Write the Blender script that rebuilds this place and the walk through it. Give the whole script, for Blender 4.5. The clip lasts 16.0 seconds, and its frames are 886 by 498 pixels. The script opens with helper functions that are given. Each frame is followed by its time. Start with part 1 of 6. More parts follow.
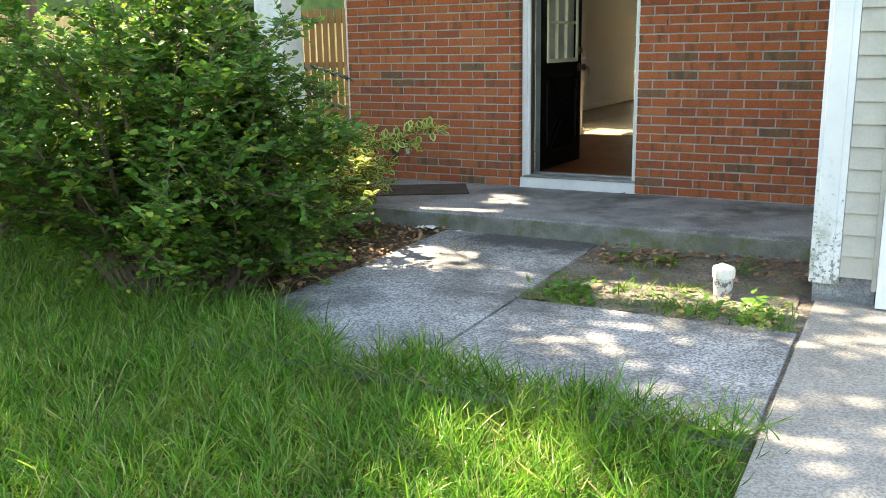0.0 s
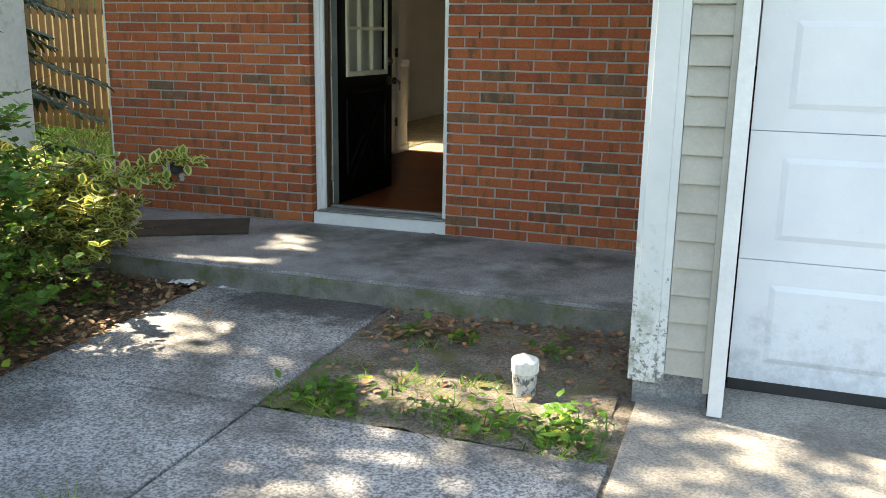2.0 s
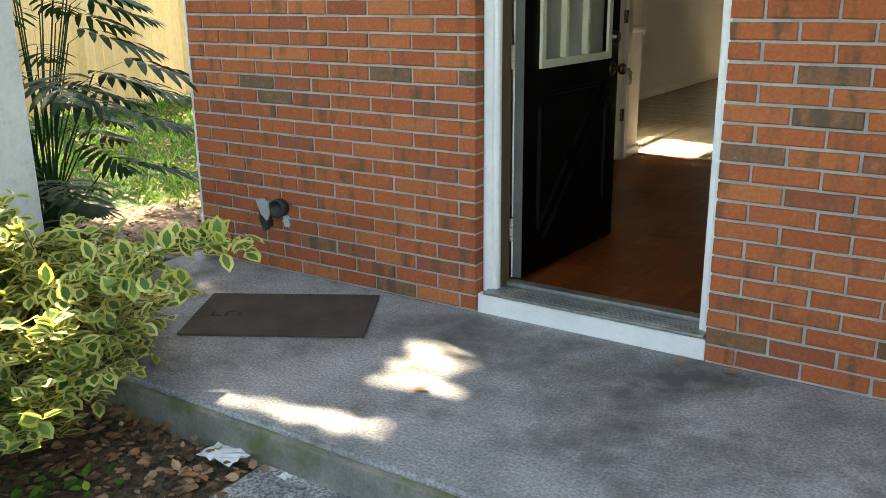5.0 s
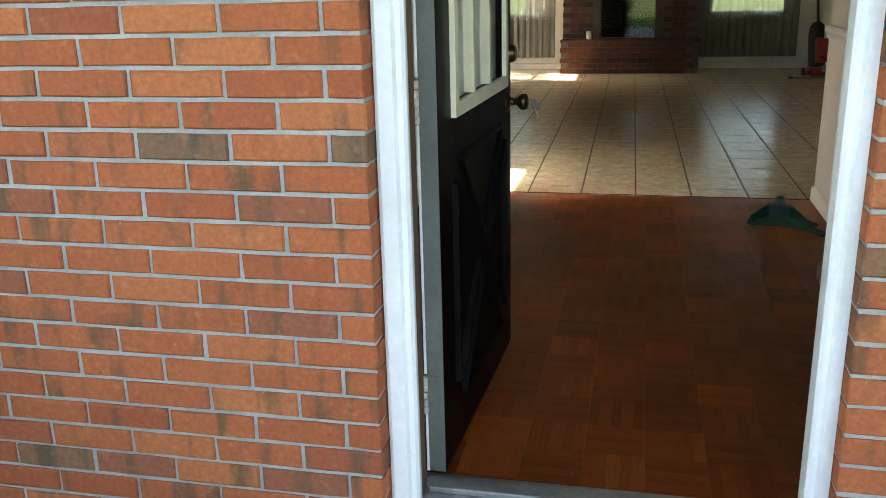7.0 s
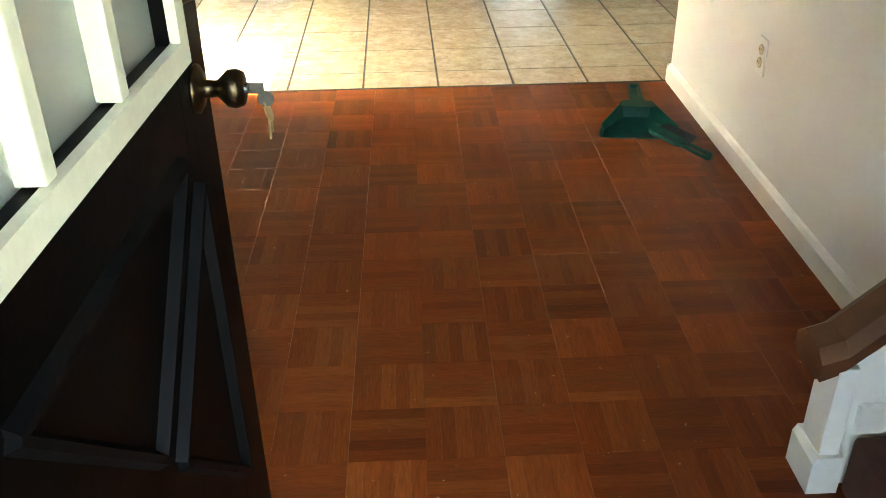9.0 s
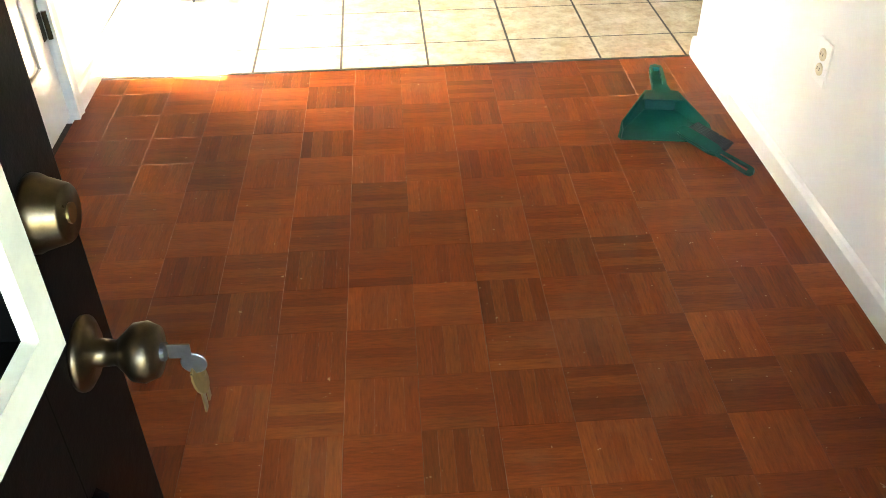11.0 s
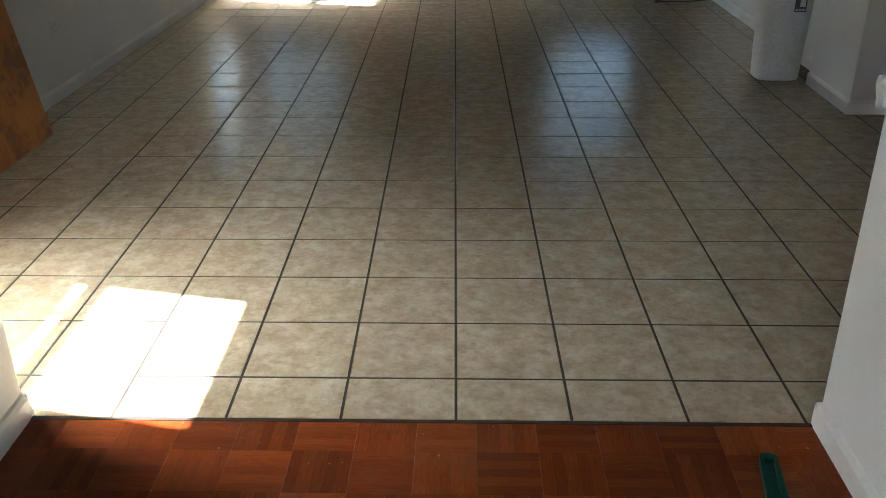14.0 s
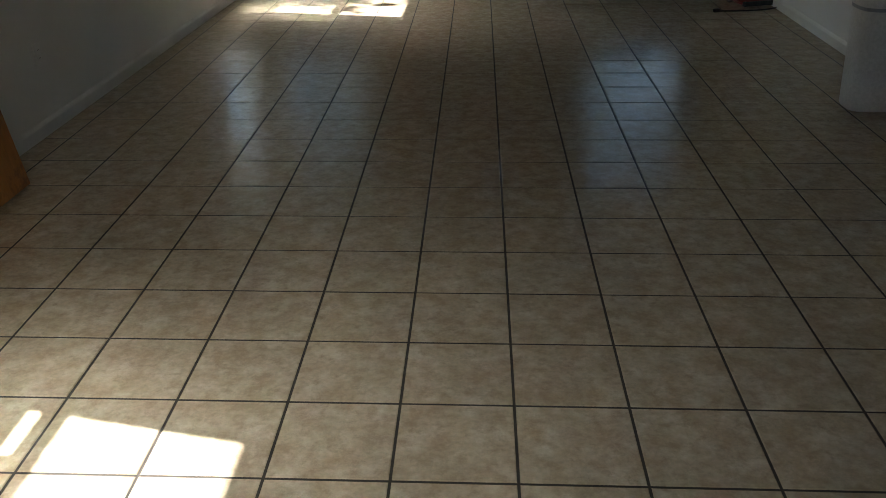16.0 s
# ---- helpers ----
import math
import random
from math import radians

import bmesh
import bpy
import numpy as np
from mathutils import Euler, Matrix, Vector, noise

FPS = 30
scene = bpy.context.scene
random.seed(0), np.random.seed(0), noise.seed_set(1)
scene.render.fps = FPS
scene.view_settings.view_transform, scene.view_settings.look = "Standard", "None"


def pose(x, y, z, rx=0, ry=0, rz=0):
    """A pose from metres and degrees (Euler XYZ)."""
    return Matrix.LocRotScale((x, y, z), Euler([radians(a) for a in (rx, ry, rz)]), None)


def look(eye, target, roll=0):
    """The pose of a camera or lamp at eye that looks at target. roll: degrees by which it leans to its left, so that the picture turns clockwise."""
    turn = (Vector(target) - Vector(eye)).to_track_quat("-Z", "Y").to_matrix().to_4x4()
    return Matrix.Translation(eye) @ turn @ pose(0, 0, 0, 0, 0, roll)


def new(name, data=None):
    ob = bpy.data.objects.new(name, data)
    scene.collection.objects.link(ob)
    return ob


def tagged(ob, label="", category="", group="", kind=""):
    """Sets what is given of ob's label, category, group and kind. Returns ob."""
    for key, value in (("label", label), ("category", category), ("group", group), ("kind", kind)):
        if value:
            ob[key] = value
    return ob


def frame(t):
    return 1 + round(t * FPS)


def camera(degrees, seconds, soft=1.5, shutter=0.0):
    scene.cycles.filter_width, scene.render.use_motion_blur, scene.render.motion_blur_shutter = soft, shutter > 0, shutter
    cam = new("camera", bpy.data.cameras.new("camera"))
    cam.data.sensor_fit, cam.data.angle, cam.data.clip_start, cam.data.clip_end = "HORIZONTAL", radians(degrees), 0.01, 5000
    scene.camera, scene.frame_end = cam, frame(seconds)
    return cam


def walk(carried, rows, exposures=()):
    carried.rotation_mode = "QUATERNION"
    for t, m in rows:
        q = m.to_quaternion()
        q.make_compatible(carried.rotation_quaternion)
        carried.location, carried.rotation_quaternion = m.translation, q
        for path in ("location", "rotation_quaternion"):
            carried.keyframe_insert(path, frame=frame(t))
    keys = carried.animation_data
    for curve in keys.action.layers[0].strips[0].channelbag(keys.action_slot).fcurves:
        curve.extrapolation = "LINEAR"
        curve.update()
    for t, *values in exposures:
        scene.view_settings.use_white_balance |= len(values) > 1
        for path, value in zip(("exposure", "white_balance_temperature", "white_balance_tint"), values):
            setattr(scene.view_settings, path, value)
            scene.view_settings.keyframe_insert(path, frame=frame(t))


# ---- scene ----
cam = camera(53.2, 16.0, soft=0.62)
PATH = [
    (0, (2.862, -6.766, 1.183), (1.944, -5.048, 0.73), -1.0),
    (0.5, (2.855, -6.487, 1.223), (1.951, -4.758, 0.781), -0.7),
    (1, (2.876, -6.22, 1.247), (2.053, -4.449, 0.815), -0.3),
    (1.5, (2.834, -5.926, 1.297), (2.119, -4.114, 0.846), 0.7),
    (2, (2.836, -5.456, 1.292), (2.2, -3.618, 0.825), 0.9),
    (2.5, (2.789, -5.03, 1.288), (2.21, -3.179, 0.798), 1.3),
    (3, (2.722, -4.584, 1.253), (2.089, -2.755, 0.748), 1.3),
    (3.5, (2.58, -4.104, 1.25), (1.797, -2.342, 0.72), 0.5),
    (4, (2.414, -3.703, 1.265), (1.421, -2.055, 0.72), -0.5),
    (4.2, (2.32, -3.559, 1.286), (1.257, -1.959, 0.729), -0.5),
    (6.3, (0.897, -2.202, 1.351), (-0.119, -0.581, 0.767), -1.2),
    (6.5, (0.768, -2.065, 1.312), (-0.089, -0.345, 0.755), -1.4),
    (7, (0.53, -1.748, 1.321), (0.107, 0.118, 0.741), -1.4),
    (7.5, (0.438, -1.317, 1.292), (0.321, 0.584, 0.679), -2.8),
    (8, (0.408, -0.765, 1.366), (0.388, 1.106, 0.657), -0.9),
    (8.2, (0.398, -0.608, 1.363), (0.418, 1.243, 0.605), -0.2),
    (10.3, (0.448, 0.285, 1.375), (0.525, 1.848, 0.128), -1.2),
    (10.5, (0.428, 0.325, 1.43), (0.512, 1.899, 0.198), -0.8),
    (11, (0.402, 0.45, 1.483), (0.489, 2.05, 0.286), -1.0),
    (11.5, (0.504, 0.535, 1.476), (0.528, 2.232, 0.418), -2.5),
    (11.8, (0.555, 0.651, 1.491), (0.556, 2.405, 0.53), -1.7),
    (12, (0.573, 0.682, 1.545), (0.57, 2.46, 0.629), -1.6),
    (12.5, (0.557, 0.85, 1.561), (0.564, 2.675, 0.743), -0.5),
    (13, (0.55, 1.034, 1.574), (0.546, 2.868, 0.775), -0.2),
    (13.5, (0.557, 1.242, 1.567), (0.526, 3.07, 0.755), -0.3),
    (14, (0.544, 1.445, 1.563), (0.495, 3.248, 0.697), -0.4),
    (14.5, (0.48, 1.638, 1.564), (0.442, 3.409, 0.637), 0.0),
    (15, (0.427, 1.824, 1.571), (0.392, 3.595, 0.644), 0.2),
    (15.5, (0.421, 2.028, 1.562), (0.362, 3.816, 0.669), -0.1),
    (16, (0.435, 2.246, 1.567), (0.334, 4.039, 0.687), -0.9),
]
EXPOSURES = [(0.0, 2.9, 8500, 8), (1.0, 2.85, 8400, 8), (2.0, 2.45, 8500, 9), (2.5, 2.46, 8600, 9), (3.5, 2.52, 8900, 9), (4.2, 2.9, 8900, 9), (6.3, 3.35, 8200, 10), (7.0, 3.7, 8000, 10), (8.2, 4.2, 8700, 10), (10.3, 7.25, 8000, 10), (10.6, 7.1, 8000, 10), (11.0, 6.38, 7400, 11),
             (11.6, 5.65, 6500, 9), (12.0, 4.9, 6400, 8), (12.5, 4.2, 5850, 8), (13.0, 3.92, 5850, 9), (13.5, 3.82, 5850, 9), (14.0, 3.7, 6000, 9), (14.5, 3.38, 6000, 9), (15.0, 3.05, 6000, 9), (15.5, 2.85, 6100, 8), (16.0, 2.8, 6100, 8)]
walk(cam, [(t, look(eye, target, roll)) for t, eye, target, roll in PATH], EXPOSURES)

# ---- world, sun, exposure ----
FZ = 0.095          # indoor floor level; the porch slab is at 0
GZ = -0.13          # walk and drive level
world = bpy.data.worlds.new("world")
scene.world = world
world.use_nodes = True
wn = world.node_tree
sky = wn.nodes.new("ShaderNodeTexSky")
sky.sky_type, sky.sun_disc = "NISHITA", False
SUN_EL, SUN_DIR = 47.0, Vector((-0.98, 0.20, 0)).normalized()
sky.sun_elevation = radians(SUN_EL)
sky.sun_rotation = math.atan2(SUN_DIR.x, SUN_DIR.y)
wn.links.new(sky.outputs[0], wn.nodes["Background"].inputs[0])
wn.nodes["Background"].inputs[1].default_value = 0.15
sun = new("sun", bpy.data.lights.new("sun", "SUN"))
sun.data.energy, sun.data.angle, sun.data.color = 5.0, radians(0.55), (1.0, 0.95, 0.86)
to_sun = SUN_DIR * math.cos(radians(SUN_EL)) + Vector((0, 0, math.sin(radians(SUN_EL))))
sun.matrix_world = look(to_sun * 30, (0, 0, 0))


# ---- materials ----
def nodes_of(name):
    m = bpy.data.materials.new(name)
    m.use_nodes = True
    n = m.node_tree
    return m, n, n.nodes["Principled BSDF"]


def ramp_of(n, stops, interp="LINEAR"):
    r = n.nodes.new("ShaderNodeValToRGB")
    r.color_ramp.interpolation = interp
    e = r.color_ramp.elements
    while len(e) < len(stops):
        e.new(0.5)
    for el, (p, c) in zip(e, stops):
        el.position, el.color = p, (*c, 1)
    return r


def noise_of(n, scale, detail=4.0, rough=0.6, stretch=None, kind="pos"):
    src = n.nodes.new("ShaderNodeNewGeometry" if kind == "pos" else "ShaderNodeTexCoord")
    out = src.outputs["Position"] if kind == "pos" else src.outputs["Object"]
    if stretch:
        mp = n.nodes.new("ShaderNodeMapping")
        mp.inputs["Scale"].default_value = stretch
        n.links.new(out, mp.inputs["Vector"])
        out = mp.outputs[0]
    t = n.nodes.new("ShaderNodeTexNoise")
    t.inputs["Scale"].default_value, t.inputs["Detail"].default_value, t.inputs["Roughness"].default_value = scale, detail, rough
    n.links.new(out, t.inputs["Vector"])
    return t.outputs["Fac"]


def mixed(n, a, b, fac, mode="MIX"):
    m = n.nodes.new("ShaderNodeMix")
    m.data_type, m.blend_type = "RGBA", mode
    for sock, v in ((m.inputs[0], fac), (m.inputs[6], a), (m.inputs[7], b)):
        if isinstance(v, (int, float)):
            sock.default_value = v
        elif isinstance(v, tuple):
            sock.default_value = (*v, 1)
        else:
            n.links.new(v, sock)
    return m.outputs[2]


def bumped(n, bsdf, height, strength=0.3, dist=0.01):
    b = n.nodes.new("ShaderNodeBump")
    b.inputs["Strength"].default_value, b.inputs["Distance"].default_value = strength, dist
    n.links.new(height, b.inputs["Height"])
    n.links.new(b.outputs[0], bsdf.inputs["Normal"])


def surf(name, c1, c2, scale=6, rough=0.6, fine=80, bump=0.2, dist=0.004, stain=None, stain_scale=1.5, stain_pos=(0.5, 0.65),
         metal=0.0, fine_mix=0.35, stretch=None, rough_var=0.1, spec=0.5, speck=(0.3, 0.7, 0.55, 1.25)):
    """Two colours mixed by a broad noise, a fine grain over it, an optional stain colour with a shape of its own."""
    m, n, b = nodes_of(name)
    big = noise_of(n, scale, 5, 0.6, stretch)
    col = mixed(n, c1, c2, ramp_link(n, big, 0.35, 0.65))
    grain = noise_of(n, fine, 4, 0.7, stretch)
    col = mixed(n, col, ramp_link(n, grain, speck[0], speck[1], (speck[2],) * 3, (speck[3],) * 3), fine_mix, "MULTIPLY")
    if stain:
        col = mixed(n, col, stain, ramp_link(n, noise_of(n, stain_scale, 7, 0.7), *stain_pos))
    n.links.new(col, b.inputs["Base Color"])
    rr = n.nodes.new("ShaderNodeMapRange")
    rr.inputs["To Min"].default_value, rr.inputs["To Max"].default_value = max(0.03, rough - rough_var), min(1, rough + rough_var)
    n.links.new(big, rr.inputs["Value"])
    n.links.new(rr.outputs[0], b.inputs["Roughness"])
    b.inputs["Metallic"].default_value = metal
    b.inputs["Specular IOR Level"].default_value = spec
    if bump:
        bumped(n, b, grain, bump, dist)
    return m


def ramp_link(n, fac, lo, hi, c0=(0, 0, 0), c1=(1, 1, 1)):
    r = ramp_of(n, [(lo, c0), (hi, c1)])
    n.links.new(fac, r.inputs[0])
    return r.outputs[0]


def picked(name, stops, rough=0.8, fine=120, bump=0.4, dist=0.003, source="object", streak=None, streak_col=None, rough_var=0.0, coat=0.0, stretch=None, spec=0.5, translucent=0.0, kind="pos", fmix=0.5, second=False, patch=None):
    """A colour picked per piece (or per island), with grain."""
    m, n, b = nodes_of(name)
    if source == "object":
        rnd = n.nodes.new("ShaderNodeObjectInfo").outputs["Random"]
    else:
        rnd = n.nodes.new("ShaderNodeNewGeometry").outputs["Random Per Island"]
    r = ramp_of(n, stops)
    if second:
        # piece and island together: the finger's own number moved on by the block's
        ad = n.nodes.new("ShaderNodeMath")
        ad.operation = "ADD"
        n.links.new(rnd, ad.inputs[0])
        n.links.new(n.nodes.new("ShaderNodeObjectInfo").outputs["Random"], ad.inputs[1])
        fr = n.nodes.new("ShaderNodeMath")
        fr.operation = "FRACT"
        n.links.new(ad.outputs[0], fr.inputs[0])
        rnd = fr.outputs[0]
    n.links.new(rnd, r.inputs[0])
    col = r.outputs[0]
    if streak:
        # kiln bands across the piece, on some pieces only
        band = ramp_link(n, noise_of(n, 1.0, 3, 0.6, (streak * 2.2, streak, streak * 1.5)), 0.47, 0.62)
        turn = n.nodes.new("ShaderNodeMath")
        turn.operation = "MULTIPLY"
        n.links.new(rnd, turn.inputs[0])
        turn.inputs[1].default_value = 7.3
        fr = n.nodes.new("ShaderNodeMath")
        fr.operation = "FRACT"
        n.links.new(turn.outputs[0], fr.inputs[0])
        some = ramp_link(n, fr.outputs[0], 0.35, 0.8, (0.12, 0.12, 0.12), (0.9, 0.9, 0.9))
        col = mixed(n, col, streak_col, mixed(n, band, some, 1.0, "MULTIPLY"))
    if patch:
        col = mixed(n, col, patch, ramp_link(n, noise_of(n, 2.6, 5, 0.7), 0.50, 0.70, (0, 0, 0), (0.75, 0.75, 0.75)))
    grain = noise_of(n, fine, 5, 0.7, stretch, kind)
    col = mixed(n, col, ramp_link(n, grain, 0.25, 0.75, (0.5, 0.5, 0.5), (1.35, 1.35, 1.35)), fmix, "MULTIPLY")
    n.links.new(col, b.inputs["Base Color"])
    b.inputs["Roughness"].default_value = rough
    b.inputs["Coat Weight"].default_value = coat
    b.inputs["Specular IOR Level"].default_value = spec
    if bump:
        bumped(n, b, grain, bump, dist)
    if translucent:
        tr = n.nodes.new("ShaderNodeBsdfTranslucent")
        n.links.new(col, tr.inputs["Color"])
        mx = n.nodes.new("ShaderNodeMixShader")
        mx.inputs[0].default_value = translucent
        n.links.new(b.outputs[0], mx.inputs[1])
        n.links.new(tr.outputs[0], mx.inputs[2])
        n.links.new(mx.outputs[0], n.nodes["Material Output"].inputs[0])
    return m


def brick_stuff(name, stops, flash, amount):
    """Fired clay: a tone for each brick, dark flashing across one end or the middle of some, chips and grit."""
    m, n, b = nodes_of(name)
    rnd = n.nodes.new("ShaderNodeObjectInfo").outputs["Random"]
    r = ramp_of(n, stops)
    n.links.new(rnd, r.inputs[0])
    shift = n.nodes.new("ShaderNodeMath")
    shift.operation = "MULTIPLY"
    shift.inputs[1].default_value = 91.0
    n.links.new(rnd, shift.inputs[0])
    mp = n.nodes.new("ShaderNodeMapping")
    mp.inputs["Scale"].default_value = (13, 1.5, 3.0)
    co = n.nodes.new("ShaderNodeTexCoord")
    n.links.new(co.outputs["Object"], mp.inputs["Vector"])
    band = n.nodes.new("ShaderNodeTexNoise")
    band.noise_dimensions = "4D"
    band.inputs["Scale"].default_value, band.inputs["Detail"].default_value, band.inputs["Roughness"].default_value = 1.0, 3.0, 0.55
    n.links.new(mp.outputs[0], band.inputs["Vector"])
    n.links.new(shift.outputs[0], band.inputs["W"])
    col = mixed(n, r.outputs[0], flash, ramp_link(n, band.outputs["Fac"], 0.53 - amount, 0.66 - amount, (0, 0, 0), (0.85, 0.85, 0.85)))
    pale = noise_of(n, 26, 4, 0.65)
    col = mixed(n, col, (0.50, 0.22, 0.11), ramp_link(n, pale, 0.56, 0.74, (0, 0, 0), (0.45, 0.45, 0.45)))
    grain = noise_of(n, 70, 5, 0.75)
    col = mixed(n, col, ramp_link(n, grain, 0.28, 0.72, (0.52, 0.52, 0.52), (1.32, 1.32, 1.32)), 0.6, "MULTIPLY")
    col = mixed(n, col, (0.42, 0.38, 0.34), ramp_link(n, noise_of(n, 38, 3, 0.6), 0.72, 0.76, (0, 0, 0), (0.5, 0.5, 0.5)))
    n.links.new(col, b.inputs["Base Color"])
    b.inputs["Roughness"].default_value, b.inputs["Specular IOR Level"].default_value = 0.9, 0.25
    bumped(n, b, grain, 0.6, 0.004)
    return m


BRICK = brick_stuff("brick", [(0.0, (0.33, 0.086, 0.037)), (0.3, (0.42, 0.120, 0.048)), (0.55, (0.36, 0.098, 0.041)), (0.8, (0.46, 0.150, 0.060)), (0.9, (0.30, 0.078, 0.040)), (1.0, (0.27, 0.10, 0.055))], (0.135, 0.075, 0.042), 0.0)
BRICK_DARK = brick_stuff("flashed_brick", [(0.0, (0.155, 0.092, 0.058)), (1.0, (0.25, 0.118, 0.062))], (0.095, 0.070, 0.050), 0.03)
BRICK_FIRE = picked("fireplace_brick", [(0.0, (0.06, 0.017, 0.011)), (0.6, (0.095, 0.026, 0.016)), (1.0, (0.04, 0.013, 0.011))], rough=0.8, fine=45, bump=0.4)
MORTAR = surf("mortar", (0.41, 0.40, 0.38), (0.30, 0.297, 0.285), 8, 0.95, 150, 0.6, 0.004)
MORTAR_DARK = surf("mortar_dark", (0.12, 0.10, 0.09), (0.08, 0.07, 0.06), 8, 0.95, 150, 0.5)
PORCH = surf("porch_concrete", (0.39, 0.395, 0.41), (0.22, 0.222, 0.228), 2.0, 0.85, 95, 0.35, 0.003, stain=(0.085, 0.088, 0.080), stain_scale=1.5, stain_pos=(0.46, 0.66), fine_mix=0.8, speck=(0.40, 0.62, 0.55, 1.35))
PORCH_EDGE = surf("porch_edge_mossy", (0.25, 0.24, 0.21), (0.14, 0.14, 0.12), 6, 0.92, 90, 0.6, 0.006, stain=(0.11, 0.125, 0.05), stain_scale=5, stain_pos=(0.48, 0.62), fine_mix=0.5)
WALK = surf("walk_exposed_aggregate", (0.45, 0.445, 0.44), (0.29, 0.288, 0.285), 2.5, 0.9, 85, 0.9, 0.006, stain=(0.08, 0.077, 0.07), stain_scale=1.0, stain_pos=(0.46, 0.64), fine_mix=0.95, speck=(0.41, 0.59, 0.34, 1.32))
# a near-black blot at the walk's porch end, its rim broken by noise
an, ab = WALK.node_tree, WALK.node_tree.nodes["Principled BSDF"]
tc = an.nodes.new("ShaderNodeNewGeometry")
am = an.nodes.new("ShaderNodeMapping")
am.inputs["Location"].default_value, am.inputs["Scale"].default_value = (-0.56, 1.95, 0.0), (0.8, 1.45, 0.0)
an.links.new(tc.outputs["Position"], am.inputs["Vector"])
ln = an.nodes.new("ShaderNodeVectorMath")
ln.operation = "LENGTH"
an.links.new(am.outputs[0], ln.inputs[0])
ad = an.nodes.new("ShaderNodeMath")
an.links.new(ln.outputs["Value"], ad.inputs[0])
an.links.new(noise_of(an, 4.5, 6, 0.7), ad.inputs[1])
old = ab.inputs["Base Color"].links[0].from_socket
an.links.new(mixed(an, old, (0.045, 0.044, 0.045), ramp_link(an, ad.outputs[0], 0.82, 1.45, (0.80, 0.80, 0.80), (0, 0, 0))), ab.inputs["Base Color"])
DRIVE = surf("drive_concrete", (0.38, 0.35, 0.31), (0.27, 0.25, 0.22), 2.0, 0.92, 90, 0.5, 0.004, stain=(0.12, 0.11, 0.10), stain_scale=1.7, stain_pos=(0.52, 0.75), fine_mix=0.85, speck=(0.38, 0.62, 0.5, 1.2))
SOIL = surf("soil", (0.27, 0.235, 0.195), (0.14, 0.115, 0.09), 6, 1.0, 75, 0.9, 0.02, stain=(0.13, 0.135, 0.045), stain_scale=3.2, stain_pos=(0.52, 0.66), fine_mix=0.9, speck=(0.38, 0.62, 0.4, 1.3))
MULCH = surf("leaf_mould", (0.15, 0.105, 0.065), (0.08, 0.054, 0.034), 6, 1.0, 45, 0.9, 0.02, stain=(0.17, 0.115, 0.065), stain_scale=9, stain_pos=(0.5, 0.7), fine_mix=0.9, speck=(0.38, 0.62, 0.35, 1.4))
TURF = surf("turf", (0.042, 0.085, 0.016), (0.065, 0.085, 0.024), 3, 1.0, 50, 0.8, 0.02, stain=(0.12, 0.09, 0.05), stain_scale=2, stain_pos=(0.58, 0.78))
GRASS = picked("grass_blade", [(0.0, (0.030, 0.102, 0.009)), (0.4, (0.076, 0.225, 0.016)), (0.75, (0.14, 0.33, 0.030)), (0.9, (0.24, 0.39, 0.065)), (1.0, (0.36, 0.31, 0.13))], rough=0.45, fine=30, bump=0, source="island", translucent=0.42, patch=(0.17, 0.26, 0.04))
THATCH = picked("dead_grass_blade", [(0.0, (0.16, 0.105, 0.05)), (0.6, (0.32, 0.235, 0.11)), (1.0, (0.42, 0.34, 0.17))], rough=0.8, fine=30, bump=0, source="island", translucent=0.2)
LEAF = picked("bush_leaf", [(0.0, (0.052, 0.14, 0.025)), (0.5, (0.092, 0.225, 0.034)), (0.86, (0.155, 0.30, 0.045)), (1.0, (0.38, 0.42, 0.06))], rough=0.5, spec=0.3, fine=20, bump=0, source="island", translucent=0.45)
LEAF_DARK = picked("split_leaf", [(0.0, (0.010, 0.030, 0.012)), (1.0, (0.022, 0.055, 0.020))], rough=0.55, spec=0.08, fine=20, bump=0, source="island", translucent=0.05)
LEAF_VAR = picked("variegated_rim", [(0.0, (0.52, 0.50, 0.12)), (0.6, (0.68, 0.63, 0.24)), (1.0, (0.36, 0.42, 0.08))], rough=0.5, spec=0.3, fine=20, bump=0, source="island", translucent=0.3)
LEAF_CORE = picked("variegated_core", [(0.0, (0.05, 0.12, 0.03)), (1.0, (0.16, 0.24, 0.06))], rough=0.4, fine=20, bump=0, source="island", translucent=0.25)
TREE_LEAF = picked("tree_leaf", [(0.0, (0.04, 0.09, 0.02)), (1.0, (0.09, 0.15, 0.035))], rough=0.5, fine=10, bump=0, source="island", translucent=0.25)
LITTER = picked("dry_leaf", [(0.0, (0.12, 0.06, 0.033)), (0.5, (0.25, 0.135, 0.07)), (0.85, (0.38, 0.24, 0.14)), (1.0, (0.36, 0.14, 0.05))], rough=0.8, fine=60, bump=0, source="island")
BARK = surf("bark", (0.16, 0.115, 0.08), (0.085, 0.06, 0.045), 12, 0.95, 60, 0.8, 0.01, stretch=(1, 1, 0.25))
PETAL = surf("pink_petal", (0.7, 0.08, 0.22), (0.5, 0.05, 0.16), 30, 0.6, 60, 0)
PAINT = surf("white_trim_paint", (0.78, 0.79, 0.79), (0.68, 0.69, 0.69), 4, 0.45, 60, 0.15, 0.002, fine_mix=0.12)
PAINT_OLD = surf("weathered_white_paint", (0.72, 0.73, 0.72), (0.60, 0.62, 0.61), 3, 0.6, 50, 0.3, 0.003, stain=(0.44, 0.47, 0.40), stain_scale=14, stain_pos=(0.54, 0.70), fine_mix=0.2, stretch=None)
